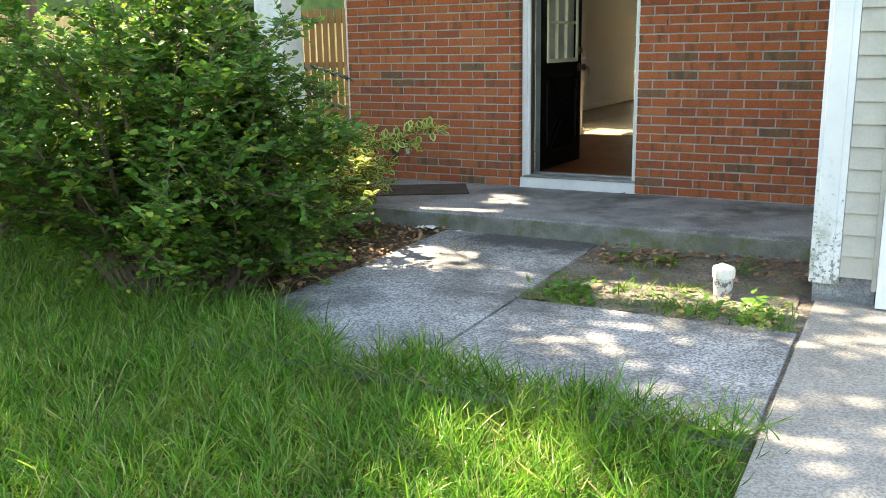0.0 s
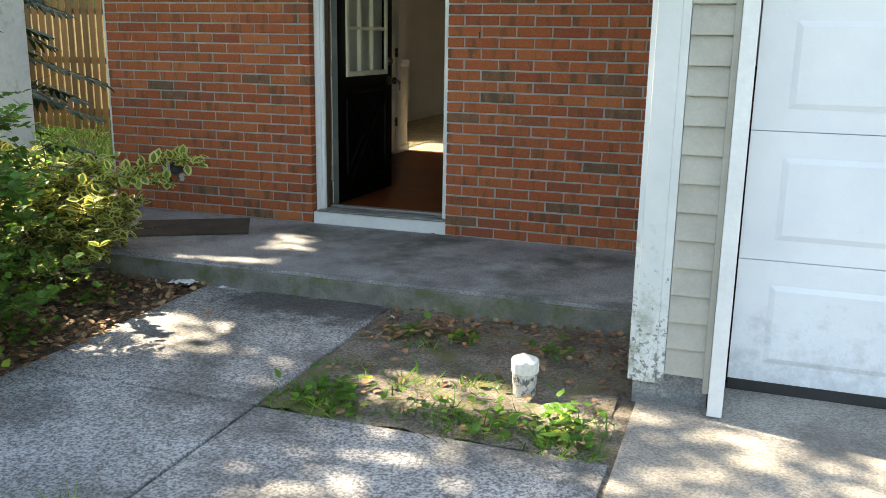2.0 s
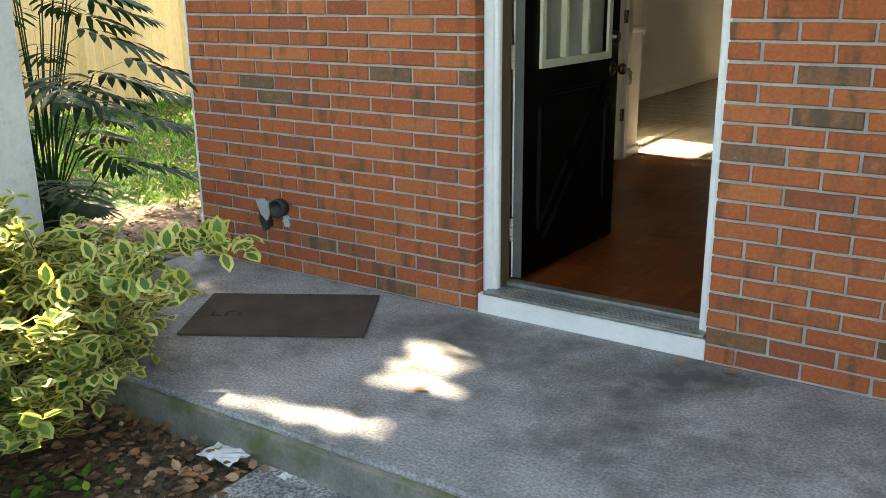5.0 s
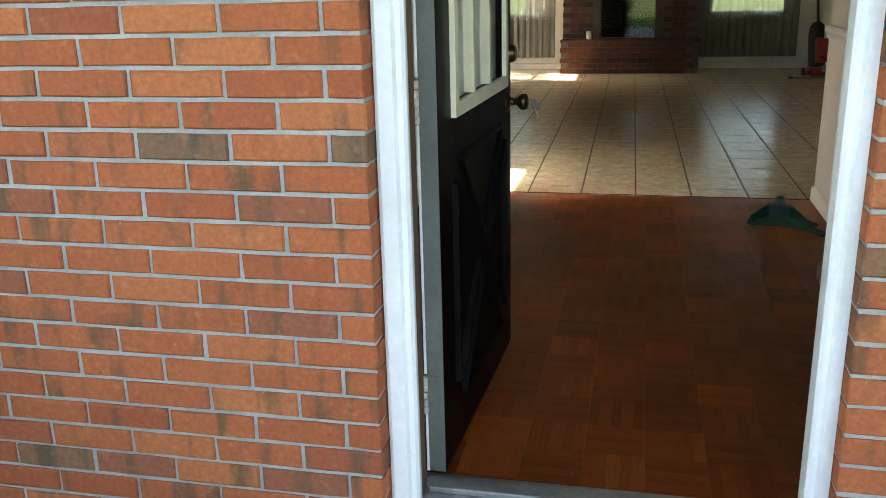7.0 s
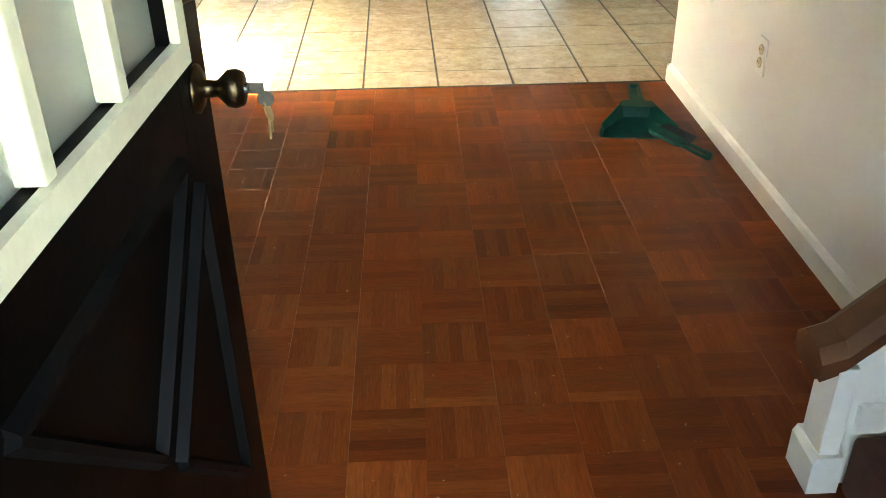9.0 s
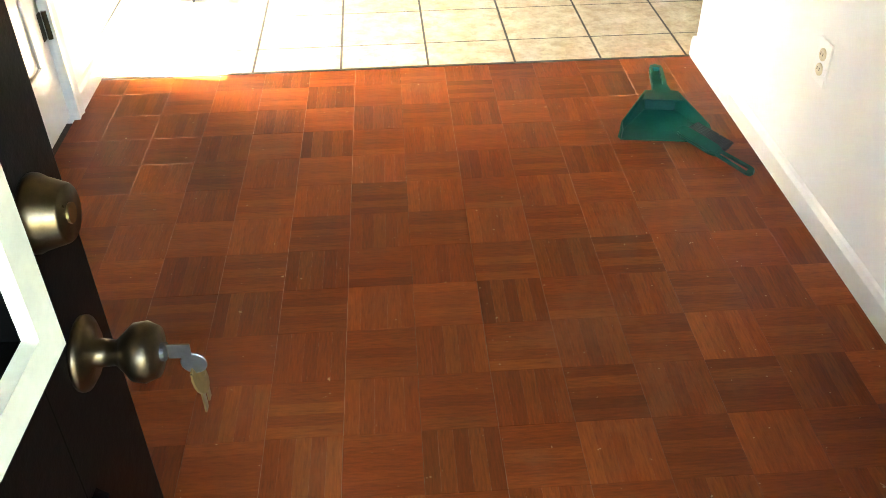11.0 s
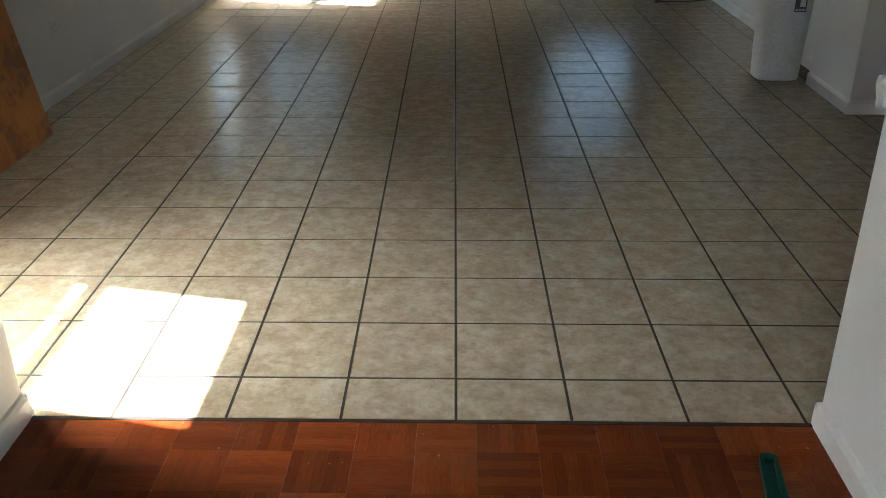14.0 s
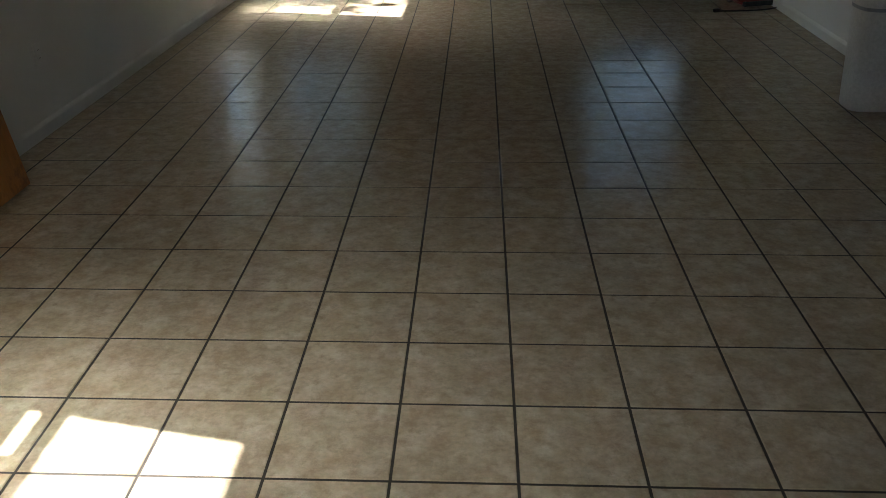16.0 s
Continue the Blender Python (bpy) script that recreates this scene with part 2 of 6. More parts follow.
def mildewed(name, c1, c2, grime, top, spots=0.8, rough=0.65):
    """Old paint: flaking everywhere a little, algae and mildew grown up from the ground to about the height top."""
    m, n, b = nodes_of(name)
    col = mixed(n, c1, c2, ramp_link(n, noise_of(n, 3, 5, 0.6), 0.35, 0.65))
    geo = n.nodes.new("ShaderNodeNewGeometry")
    sep = n.nodes.new("ShaderNodeSeparateXYZ")
    n.links.new(geo.outputs["Position"], sep.inputs[0])
    up = n.nodes.new("ShaderNodeMapRange")
    up.inputs["From Min"].default_value, up.inputs["From Max"].default_value = -0.1, top
    up.inputs["To Min"].default_value, up.inputs["To Max"].default_value = 0.17, -0.10
    n.links.new(sep.outputs["Z"], up.inputs["Value"])
    blot = n.nodes.new("ShaderNodeMath")
    n.links.new(noise_of(n, 9, 7, 0.72), blot.inputs[0])
    n.links.new(up.outputs[0], blot.inputs[1])
    col = mixed(n, col, grime, ramp_link(n, blot.outputs[0], 0.54, 0.70, (0, 0, 0), (0.75, 0.75, 0.75)))
    spot = n.nodes.new("ShaderNodeMath")
    n.links.new(noise_of(n, 42, 5, 0.7), spot.inputs[0])
    n.links.new(up.outputs[0], spot.inputs[1])
    col = mixed(n, col, (0.10, 0.105, 0.085), ramp_link(n, spot.outputs[0], 0.62, 0.70, (0, 0, 0), (spots,) * 3))
    n.links.new(col, b.inputs["Base Color"])
    b.inputs["Roughness"].default_value = rough
    bumped(n, b, noise_of(n, 55, 4, 0.7), 0.35, 0.003)
    return m


CORNER = mildewed("mildewed_white_paint", (0.68, 0.69, 0.68), (0.58, 0.60, 0.59), (0.28, 0.32, 0.235), 0.75)
PAINT_IN = surf("interior_trim_paint", (0.80, 0.79, 0.76), (0.74, 0.73, 0.70), 3, 0.4, 60, 0.1, 0.001, fine_mix=0.08)
WALL = surf("wall_paint", (0.79, 0.78, 0.75), (0.74, 0.73, 0.70), 1.2, 0.75, 180, 0.25, 0.002, fine_mix=0.06)
CEIL = surf("ceiling_paint", (0.66, 0.65, 0.63), (0.61, 0.60, 0.58), 2, 0.9, 150, 0.3, 0.003, fine_mix=0.08)
SIDING = surf("beige_siding", (0.45, 0.43, 0.37), (0.385, 0.365, 0.315), 6, 0.6, 70, 0.25, 0.002, stain=(0.33, 0.33, 0.27), stain_scale=11, stain_pos=(0.6, 0.72), fine_mix=0.18)
GARAGE = mildewed("garage_door_paint", (0.76, 0.79, 0.82), (0.70, 0.73, 0.77), (0.56, 0.58, 0.60), 0.40, 0.08, 0.42)
BLACK = surf("black_door_paint", (0.0012, 0.0011, 0.001), (0.002, 0.0018, 0.0016), 5, 0.38, 50, 0.25, 0.002, stain=(0.05, 0.048, 0.045), stain_scale=14, stain_pos=(0.68, 0.76), fine_mix=0.3, spec=0.06)
# lighter copy of the door's black: daylight caught by the mouldings, put into colour
BLACK_LIT = surf("lit_black_moulding", (0.0035, 0.0035, 0.0035), (0.002, 0.002, 0.002), 9, 0.42, 50, 0.25, 0.002, stain=(0.05, 0.048, 0.045), stain_scale=22, stain_pos=(0.66, 0.76), fine_mix=0.3, spec=0.05)
EDGE_GREY = surf("door_edge_grey", (0.13, 0.14, 0.125), (0.09, 0.10, 0.09), 5, 0.5, 60, 0.2, 0.002, stain=(0.4, 0.4, 0.37), stain_scale=40, stain_pos=(0.68, 0.7))
CREAM = surf("cream_lite_trim", (0.66, 0.62, 0.45), (0.58, 0.54, 0.38), 6, 0.45, 60, 0.15, 0.002, fine_mix=0.15)
BROWN_JAMB = surf("stained_jamb", (0.17, 0.10, 0.05), (0.11, 0.065, 0.033), 6, 0.5, 60, 0.2, stretch=(1, 1, 0.1))
ALU = surf("aluminium_threshold", (0.42, 0.42, 0.41), (0.28, 0.28, 0.27), 10, 0.45, 90, 0.3, 0.002, metal=0.8)
BRASS = surf("aged_brass", (0.115, 0.078, 0.038), (0.05, 0.037, 0.024), 25, 0.32, 90, 0.2, 0.001, metal=1.0)
STEEL = surf("dull_steel", (0.16, 0.155, 0.145), (0.10, 0.097, 0.09), 25, 0.38, 90, 0.2, 0.001, metal=1.0)
HINGE = surf("painted_hinge", (0.55, 0.50, 0.44), (0.40, 0.33, 0.27), 30, 0.5, 90, 0.3, 0.001)
PARQ = picked("parquet_finger", [(0.0, (0.130, 0.022, 0.0042)), (0.25, (0.175, 0.034, 0.0062)), (0.5, (0.152, 0.028, 0.0052)), (0.75, (0.195, 0.042, 0.0082)), (0.92, (0.215, 0.052, 0.0105)), (1.0, (0.105, 0.017, 0.0034))],
              rough=0.36, fine=22, bump=0.16, dist=0.001, source="island", stretch=(1, 9, 9), kind="obj", fmix=0.8, spec=0.13, second=True)
# darker heartwood streaks and worn, greyed places over the blocks
pn, pb = PARQ.node_tree, PARQ.node_tree.nodes["Principled BSDF"]
old = pb.inputs["Base Color"].links[0].from_socket
col = mixed(pn, old, (0.062, 0.010, 0.0024), ramp_link(pn, noise_of(pn, 9, 4, 0.65, (1, 7, 7), "obj"), 0.54, 0.70, (0, 0, 0), (0.6, 0.6, 0.6)))
col = mixed(pn, col, (0.20, 0.085, 0.033), ramp_link(pn, noise_of(pn, 1.7, 6, 0.7), 0.56, 0.74, (0, 0, 0), (0.5, 0.5, 0.5)))
col = mixed(pn, col, (0.42, 0.30, 0.20), ramp_link(pn, noise_of(pn, 70, 2, 0.5), 0.745, 0.765, (0, 0, 0), (0.6, 0.6, 0.6)))
# tone per block, painted in for sheen that changes with finger direction
blk = ramp_link(pn, pn.nodes.new("ShaderNodeObjectInfo").outputs["Random"], 0.0, 1.0, (0.72, 0.70, 0.68), (1.22, 1.24, 1.26))
col = mixed(pn, col, blk, 1.0, "MULTIPLY")
pn.links.new(col, pb.inputs["Base Color"])
TILE = surf("glazed_tile", (0.49, 0.415, 0.31), (0.37, 0.29, 0.195), 11, 0.22, 60, 0.06, 0.001, stain=(0.30, 0.235, 0.16), stain_scale=24, stain_pos=(0.48, 0.70), fine_mix=0.38, rough_var=0.05)
GROUT = surf("grout", (0.035, 0.027, 0.020), (0.022, 0.017, 0.013), 10, 0.95, 90, 0.5)
PLY = surf("plywood", (0.56, 0.22, 0.045), (0.42, 0.145, 0.028), 3.5, 0.55, 30, 0.15, 0.001, stain=(0.28, 0.10, 0.03), stain_scale=5, stain_pos=(0.5, 0.6), stretch=(1, 2, 0.35))
RAIL_WOOD = surf("handrail_wood", (0.115, 0.042, 0.017), (0.06, 0.021, 0.009), 4, 0.4, 40, 0.2, 0.001, stretch=(0.2, 2, 2))
CARPET = surf("brown_stair_carpet", (0.095, 0.030, 0.016), (0.062, 0.020, 0.011), 10, 1.0, 200, 0.9, 0.006)
GREEN = surf("green_plastic", (0.0006, 0.062, 0.043), (0.0005, 0.047, 0.032), 8, 0.42, 90, 0.1, 0.001, spec=0.15)
BRISTLE = surf("black_bristle", (0.015, 0.015, 0.015), (0.03, 0.03, 0.03), 60, 0.9, 200, 0.9, 0.004)
PLASTIC = surf("white_plastic", (0.74, 0.73, 0.69), (0.68, 0.67, 0.63), 3, 0.45, 60, 0.08, 0.001)
PVC = surf("pvc_pipe", (0.60, 0.595, 0.57), (0.44, 0.435, 0.42), 14, 0.5, 70, 0.3, 0.002, stain=(0.10, 0.10, 0.105), stain_scale=26, stain_pos=(0.50, 0.58))
RED = surf("red_plastic", (0.26, 0.012, 0.018), (0.20, 0.010, 0.014), 6, 0.3, 60, 0)
RUBBER = surf("black_rubber", (0.016, 0.016, 0.017), (0.028, 0.028, 0.028), 12, 0.6, 80, 0.2, 0.001)
GREY_PL = surf("grey_plastic", (0.35, 0.36, 0.38), (0.28, 0.29, 0.31), 6, 0.4, 60, 0)
MAT = surf("coir_mat", (0.085, 0.068, 0.052), (0.052, 0.042, 0.034), 5, 1.0, 220, 0.9, 0.006)
INK = surf("mat_lettering", (0.02, 0.018, 0.017), (0.03, 0.026, 0.024), 30, 1.0, 200, 0.6)
FENCE = picked("fence_picket", [(0.0, (0.62, 0.47, 0.22)), (0.5, (0.70, 0.55, 0.28)), (1.0, (0.55, 0.40, 0.18))], rough=0.8, fine=20, bump=0.3, dist=0.003, stretch=(4, 4, 0.4))
SLAT = picked("fence_slat", [(0.0, (0.20, 0.105, 0.04)), (0.5, (0.28, 0.15, 0.055)), (1.0, (0.15, 0.085, 0.035))], rough=0.85, fine=20, bump=0.3, dist=0.003, stretch=(4, 4, 0.4))
PAPER = surf("paper", (0.78, 0.78, 0.77), (0.70, 0.70, 0.70), 20, 0.9, 80, 0.1)
ROOF = surf("shingle", (0.10, 0.095, 0.09), (0.06, 0.058, 0.055), 6, 0.95, 40, 0.6)
SOOT = surf("soot", (0.012, 0.011, 0.010), (0.02, 0.018, 0.016), 6, 0.9, 60, 0.4)
KEYMETAL = surf("key_brass", (0.34, 0.27, 0.12), (0.25, 0.20, 0.10), 30, 0.3, 90, 0, metal=1.0)
OUTLET = surf("ivory_outlet", (0.62, 0.54, 0.36), (0.56, 0.48, 0.32), 20, 0.4, 60, 0)
LABEL = surf("bin_label", (0.06, 0.06, 0.06), (0.10, 0.10, 0.10), 20, 0.5, 60, 0)
BACKDROP = surf("far_woods", (0.05, 0.085, 0.025), (0.10, 0.14, 0.04), 0.5, 1.0, 2.0, 0)

GLASS, gn, gb = nodes_of("clear_glass")
gb.inputs["Base Color"].default_value = (0.95, 0.97, 0.96, 1)
gb.inputs["Transmission Weight"].default_value, gb.inputs["Roughness"].default_value, gb.inputs["IOR"].default_value = 1.0, 0.02, 1.45
FROST, gn, gb = nodes_of("textured_glass")
gb.inputs["Base Color"].default_value = (0.80, 0.84, 0.78, 1)
gb.inputs["Transmission Weight"].default_value, gb.inputs["Roughness"].default_value = 0.85, 0.45
SHEER, gn, gb = nodes_of("sheer_curtain")
tr = gn.nodes.new("ShaderNodeBsdfTranslucent")
tr.inputs[0].default_value = (0.28, 0.277, 0.25, 1)
tp = gn.nodes.new("ShaderNodeBsdfTransparent")
gb.inputs["Base Color"].default_value, gb.inputs["Roughness"].default_value = (0.36, 0.355, 0.32, 1), 0.9
m1, m2 = gn.nodes.new("ShaderNodeMixShader"), gn.nodes.new("ShaderNodeMixShader")
m1.inputs[0].default_value = 0.5
gn.links.new(gb.outputs[0], m1.inputs[1])
gn.links.new(tr.outputs[0], m1.inputs[2])
lace = noise_of(gn, 60, 2, 0.5)
gn.links.new(ramp_link(gn, lace, 0.3, 0.7, (0.05, 0.05, 0.05), (0.36, 0.36, 0.36)), m2.inputs[0])
gn.links.new(m1.outputs[0], m2.inputs[1])
gn.links.new(tp.outputs[0], m2.inputs[2])
gn.links.new(m2.outputs[0], gn.nodes["Material Output"].inputs[0])


# ---- mesh helpers ----
def box(bm, x0, x1, y0, y1, z0, z1, bevel=0.0, m=None, mat=0):
    mm = Matrix.Translation(((x0 + x1) / 2, (y0 + y1) / 2, (z0 + z1) / 2)) @ Matrix.Diagonal((abs(x1 - x0), abs(y1 - y0), abs(z1 - z0), 1))
    r = bmesh.ops.create_cube(bm, size=1, matrix=(m @ mm) if m else mm)
    vs = r["verts"]
    if bevel:
        ed = list({e for v in vs for e in v.link_edges})
        bmesh.ops.bevel(bm, geom=ed, offset=bevel, segments=2, affect="EDGES", profile=0.6)
    return bm


def cyl(bm, p, q, r0, r1=None, seg=16, caps=True):
    p, q = Vector(p), Vector(q)
    d = q - p
    m = Matrix.Translation((p + q) / 2) @ d.to_track_quat("Z", "Y").to_matrix().to_4x4()
    bmesh.ops.create_cone(bm, cap_ends=caps, segments=seg, radius1=r0, radius2=r0 if r1 is None else r1, depth=d.length, matrix=m)
    return bm


def lathe(bm, profile, m, seg=24):
    """Turn a profile of (radius, height) round the z axis of m."""
    rings = []
    for r, h in profile:
        rings.append([bm.verts.new(m @ Vector((r * math.cos(2 * math.pi * i / seg), r * math.sin(2 * math.pi * i / seg), h))) for i in range(seg)])
    for a, b in zip(rings, rings[1:]):
        for i in range(seg):
            bm.faces.new((a[i], a[(i + 1) % seg], b[(i + 1) % seg], b[i]))
    if profile[0][0] > 1e-4:
        bm.faces.new(rings[0][::-1])
    if profile[-1][0] > 1e-4:
        bm.faces.new(rings[-1])
    return bm


def prism(bm, pts, axis, a, b):
    """A flat outline pulled along an axis from a to b."""
    def at(p, v):
        return {"x": (v, p[0], p[1]), "y": (p[0], v, p[1]), "z": (p[0], p[1], v)}[axis]
    lo = [bm.verts.new(at(p, a)) for p in pts]
    hi = [bm.verts.new(at(p, b)) for p in pts]
    bm.faces.new(lo)
    bm.faces.new(hi[::-1])
    k = len(pts)
    for i in range(k):
        bm.faces.new((lo[i], hi[i], hi[(i + 1) % k], lo[(i + 1) % k]))
    return bm


def hexa(bm, lo, hi):
    """A solid between two quads."""
    a, b = [bm.verts.new(p) for p in lo], [bm.verts.new(p) for p in hi]
    bm.faces.new(a)
    bm.faces.new(b[::-1])
    for i in range(4):
        bm.faces.new((a[i], b[i], b[(i + 1) % 4], a[(i + 1) % 4]))
    return bm


def B():
    return bmesh.new()


def mesh_of(bm, name, mats, smooth=False):
    bmesh.ops.recalc_face_normals(bm, faces=bm.faces)
    me = bpy.data.meshes.new(name)
    bm.to_mesh(me)
    bm.free()
    for m in (mats if isinstance(mats, (list, tuple)) else [mats]):
        me.materials.append(m)
    if smooth:
        for p in me.polygons:
            p.use_smooth = True
    return me


SHIFT = Vector((0, 0, 0))      # origin of the plan that is being laid out: the indoor plan starts from its own corner


def part(name, bm, material, parent=None, label="", smooth=False):
    ob = new(name, mesh_of(bm, name, material, smooth))
    if parent:
        ob.parent = parent
    else:
        ob.location = SHIFT
    return tagged(ob, label) if label else ob


def thing(name, label, category, group="", kind="", at=(0, 0, 0)):
    e = new(name)
    e.empty_display_size = 0.1
    e.location = Vector(at) + SHIFT
    return tagged(e, label, category, group, kind)


def setting(name, bm, material, label, category, smooth=False):
    return tagged(part(name, bm, material, None, "", smooth), label, category, "", "structure")


def tube(name, pts, radius, material, parent=None, label=""):
    cu = bpy.data.curves.new(name, "CURVE")
    cu.dimensions, cu.bevel_depth, cu.bevel_resolution = "3D", radius, 3
    sp = cu.splines.new("NURBS")
    sp.points.add(len(pts) - 1)
    for q, p in zip(sp.points, pts):
        q.co = (*p, 1)
    sp.use_endpoint_u, sp.order_u = True, 3
    tmp = bpy.data.objects.new(name, cu)
    me = bpy.data.meshes.new_from_object(tmp)
    bpy.data.objects.remove(tmp)
    me.materials.clear()
    me.materials.append(material)
    ob = new(name, me)
    for p in me.polygons:
        p.use_smooth = True
    if parent:
        ob.parent = parent
    return tagged(ob, label) if label else ob


RNG = np.random.default_rng(7)


def scatter_mesh(name, tmpl, faces, pos, dirs, ups, size, mats, fmat=None, parent=None, smooth=False):
    """Many small copies of a template (x across, y along, z up) in ONE mesh. dirs: the way each points; ups: its upper side."""
    pos, d, u = (np.asarray(a, float) for a in (pos, dirs, ups))
    d = d / np.linalg.norm(d, axis=1, keepdims=True)
    s = np.cross(d, u)
    s /= np.linalg.norm(s, axis=1, keepdims=True) + 1e-9
    u = np.cross(s, d)
    size = np.asarray(size, float).reshape(len(pos), -1)
    t = np.asarray(tmpl, float)
    v = (pos[:, None] + t[None, :, 0, None] * s[:, None] * size[:, None, :1] + t[None, :, 1, None] * d[:, None] * size[:, None, -1:]
         + t[None, :, 2, None] * u[:, None] * size[:, None, -1:])
    k = len(t)
    allf = [tuple(int(q) + i * k for q in fc) for i in range(len(pos)) for fc in faces]
    me = bpy.data.meshes.new(name)
    me.from_pydata(v.reshape(-1, 3).tolist(), [], allf)
    for m in (mats if isinstance(mats, (list, tuple)) else [mats]):
        me.materials.append(m)
    if fmat:
        me.polygons.foreach_set("material_index", np.tile(np.array(fmat, dtype=np.int32), len(pos)))
    if smooth:
        me.polygons.foreach_set("use_smooth", np.ones(len(me.polygons), dtype=bool))
    me.update()
    ob = new(name, me)
    if parent:
        ob.parent = parent
    return ob


OVAL = [(0, 0, 0), (-0.34, 0.3, 0.05), (-0.3, 0.65, 0.06), (0, 1, -0.03), (0.3, 0.65, 0.06), (0.34, 0.3, 0.05)]
OVAL_F = [(0, 1, 2, 3), (0, 3, 4, 5)]
BLADE = [(-0.5, 0, 0), (0.5, 0, 0), (-0.42, 0.4, 0.04), (0.42, 0.4, 0.04), (-0.28, 0.75, 0.16), (0.28, 0.75, 0.16), (0, 1, 0.36)]
BLADE_F = [(0, 1, 3, 2), (2, 3, 5, 4), (4, 5, 6)]

# ================= large structure =================
# ground: one sheet to the horizon
bm = B()
bmesh.ops.create_grid(bm, x_segments=60, y_segments=60, size=1)
for v in bm.verts:
    gx, gy = v.co.x, v.co.y
    v.co.x, v.co.y = math.copysign(abs(gx) ** 3, gx) * 400, math.copysign(abs(gy) ** 3, gy) * 400
    v.co.z = GZ - 0.05
setting("ground", bm, TURF, "patchy green lawn and bare earth round the house", "ground")

# soil bed beside the walk and below the porch
bm = B()
for x0, x1, y0, y1, h in ((1.10, 2.42, -2.63, -1.22, 0.0),):
    r = bmesh.ops.create_grid(bm, x_segments=40, y_segments=40, size=0.5, matrix=Matrix.Translation(((x0 + x1) / 2, (y0 + y1) / 2, GZ + h)) @ Matrix.Diagonal((x1 - x0, y1 - y0, 1, 1)))
    for v in r["verts"]:
        v.co.z += 0.016 * noise.noise(v.co * 5) + 0.012 * noise.noise(v.co * 17) - 0.004
setting("ground_bed", bm, SOIL, "bare brown earth bed beside the concrete walk", "soil", True)
bm = B()
r = bmesh.ops.create_grid(bm, x_segments=60, y_segments=70, size=0.5, matrix=Matrix.Translation((-1.73, -0.15, GZ - 0.012)) @ Matrix.Diagonal((3.34, 6.3, 1, 1)))
for v in r["verts"]:
    v.co.z += 0.016 * noise.noise(v.co * 5) + 0.012 * noise.noise(v.co * 17) - 0.004
setting("ground_side_bed", bm, MULCH, "dark leaf-strewn earth beside the porch end", "soil", True)

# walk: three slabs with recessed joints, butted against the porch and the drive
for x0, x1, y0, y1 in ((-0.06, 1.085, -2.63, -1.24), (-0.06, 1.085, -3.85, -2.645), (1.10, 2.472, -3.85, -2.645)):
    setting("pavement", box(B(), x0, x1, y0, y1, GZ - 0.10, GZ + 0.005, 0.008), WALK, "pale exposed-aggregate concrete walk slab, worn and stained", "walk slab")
setting("pavement_joint", box(B(), -0.05, 2.495, -3.84, -1.3, GZ - 0.11, GZ - 0.010), SOIL, "dark earth filling the joints of the walk", "joint")
setting("road", box(B(), 2.490, 9.0, -14.0, -1.7, GZ - 0.12, GZ + 0.004, 0.008), DRIVE, "tan concrete driveway with dark stains", "driveway")

# porch slab with a mossy rounded front edge
bm = B()
prism(bm, [(-1.78, 0.05), (-1.78, -0.25), (-1.55, -0.66), (-0.95, -1.22), (2.455, -1.22), (2.455, 0.05)], "z", GZ - 0.1, 0.0)
bmesh.ops.bevel(bm, geom=[e for e in bm.edges if all(v.co.z > -0.01 for v in e.verts)], offset=0.012, segments=3, affect="EDGES")
porch = setting("floor_porch", bm, PORCH, "grey concrete porch slab, stained dark", "porch")
bm = B()
box(bm, -0.95, 2.455, -1.245, -1.2165, GZ - 0.08, -0.014, 0.010)
for v in bm.verts:
    v.co.y += 0.008 * noise.noise(v.co * 6)
    v.co.z += 0.006 * noise.noise(v.co * 9)
setting("floor_porch_edge", bm, PORCH_EDGE, "mossy crumbling front edge of the porch slab", "porch edge")

# front wall behind the bricks, with the door opening through it
OP0, OP1, OPZ = 0.0, 0.96, 2.20     # masonry opening of the front door
bm = B()
box(bm, -1.68, OP0 - 0.029, 0.009, 0.085, -0.1, 2.75)
box(bm, OP1 + 0.004, 2.46, 0.009, 0.085, -0.1, 2.75)
box(bm, OP0 - 0.029, OP1 + 0.004, 0.009, 0.085, OPZ, 2.75)
wall_front = setting("wall_front", bm, MORTAR, "grey mortar bed of the front brick wall", "brick wall")
bm = B()
box(bm, -1.66, OP0 - 0.004, 0.087, 0.21, -0.1, 2.75)
box(bm, OP1 + 0.004, 2.42, 0.087, 0.21, -0.1, 2.75)
box(bm, OP0 - 0.004, OP1 + 0.004, 0.087, 0.21, OPZ, 2.75)
setting("wall_front_inner", bm, WALL, "plain painted inside of the front wall", "wall")

# house side walls, upper storey and roofs that shade the porch
# thin pale strip put in for the mortar edge where the bricks end
setting("strip_brick_end", box(B(), -1.6975, -1.6835, 0.004, 0.10, -0.02, 2.45, 0.003), PAINT_OLD, "narrow pale mortar edge at the end of the brick wall", "corner board")
bm = B()
box(bm, -1.66, -1.54, 0.215, 3.2, -0.1, 2.58)
setting("wall_side_west", bm, SIDING, "beige siding of the house side", "wall")
bm = B()
box(bm, -2.3, 2.44, -1.42, 0.0, 2.46, 2.56)
for v in bm.verts:
    if v.co.x < -2:
        v.co.x = -1.88
setting("ceiling_porch", bm, PAINT_OLD, "white boarded porch soffit", "soffit")
bm = B()
prism(bm, [(-1.55, 2.6), (-0.2, 4.1), (12.0, 4.1), (12.0, 2.6)], "x", -2.35, 9.0)
for v in bm.verts:
    v.co.x = max(v.co.x, -1.98)
setting("roof_house", bm, ROOF, "dark shingled roof over the house", "roof")

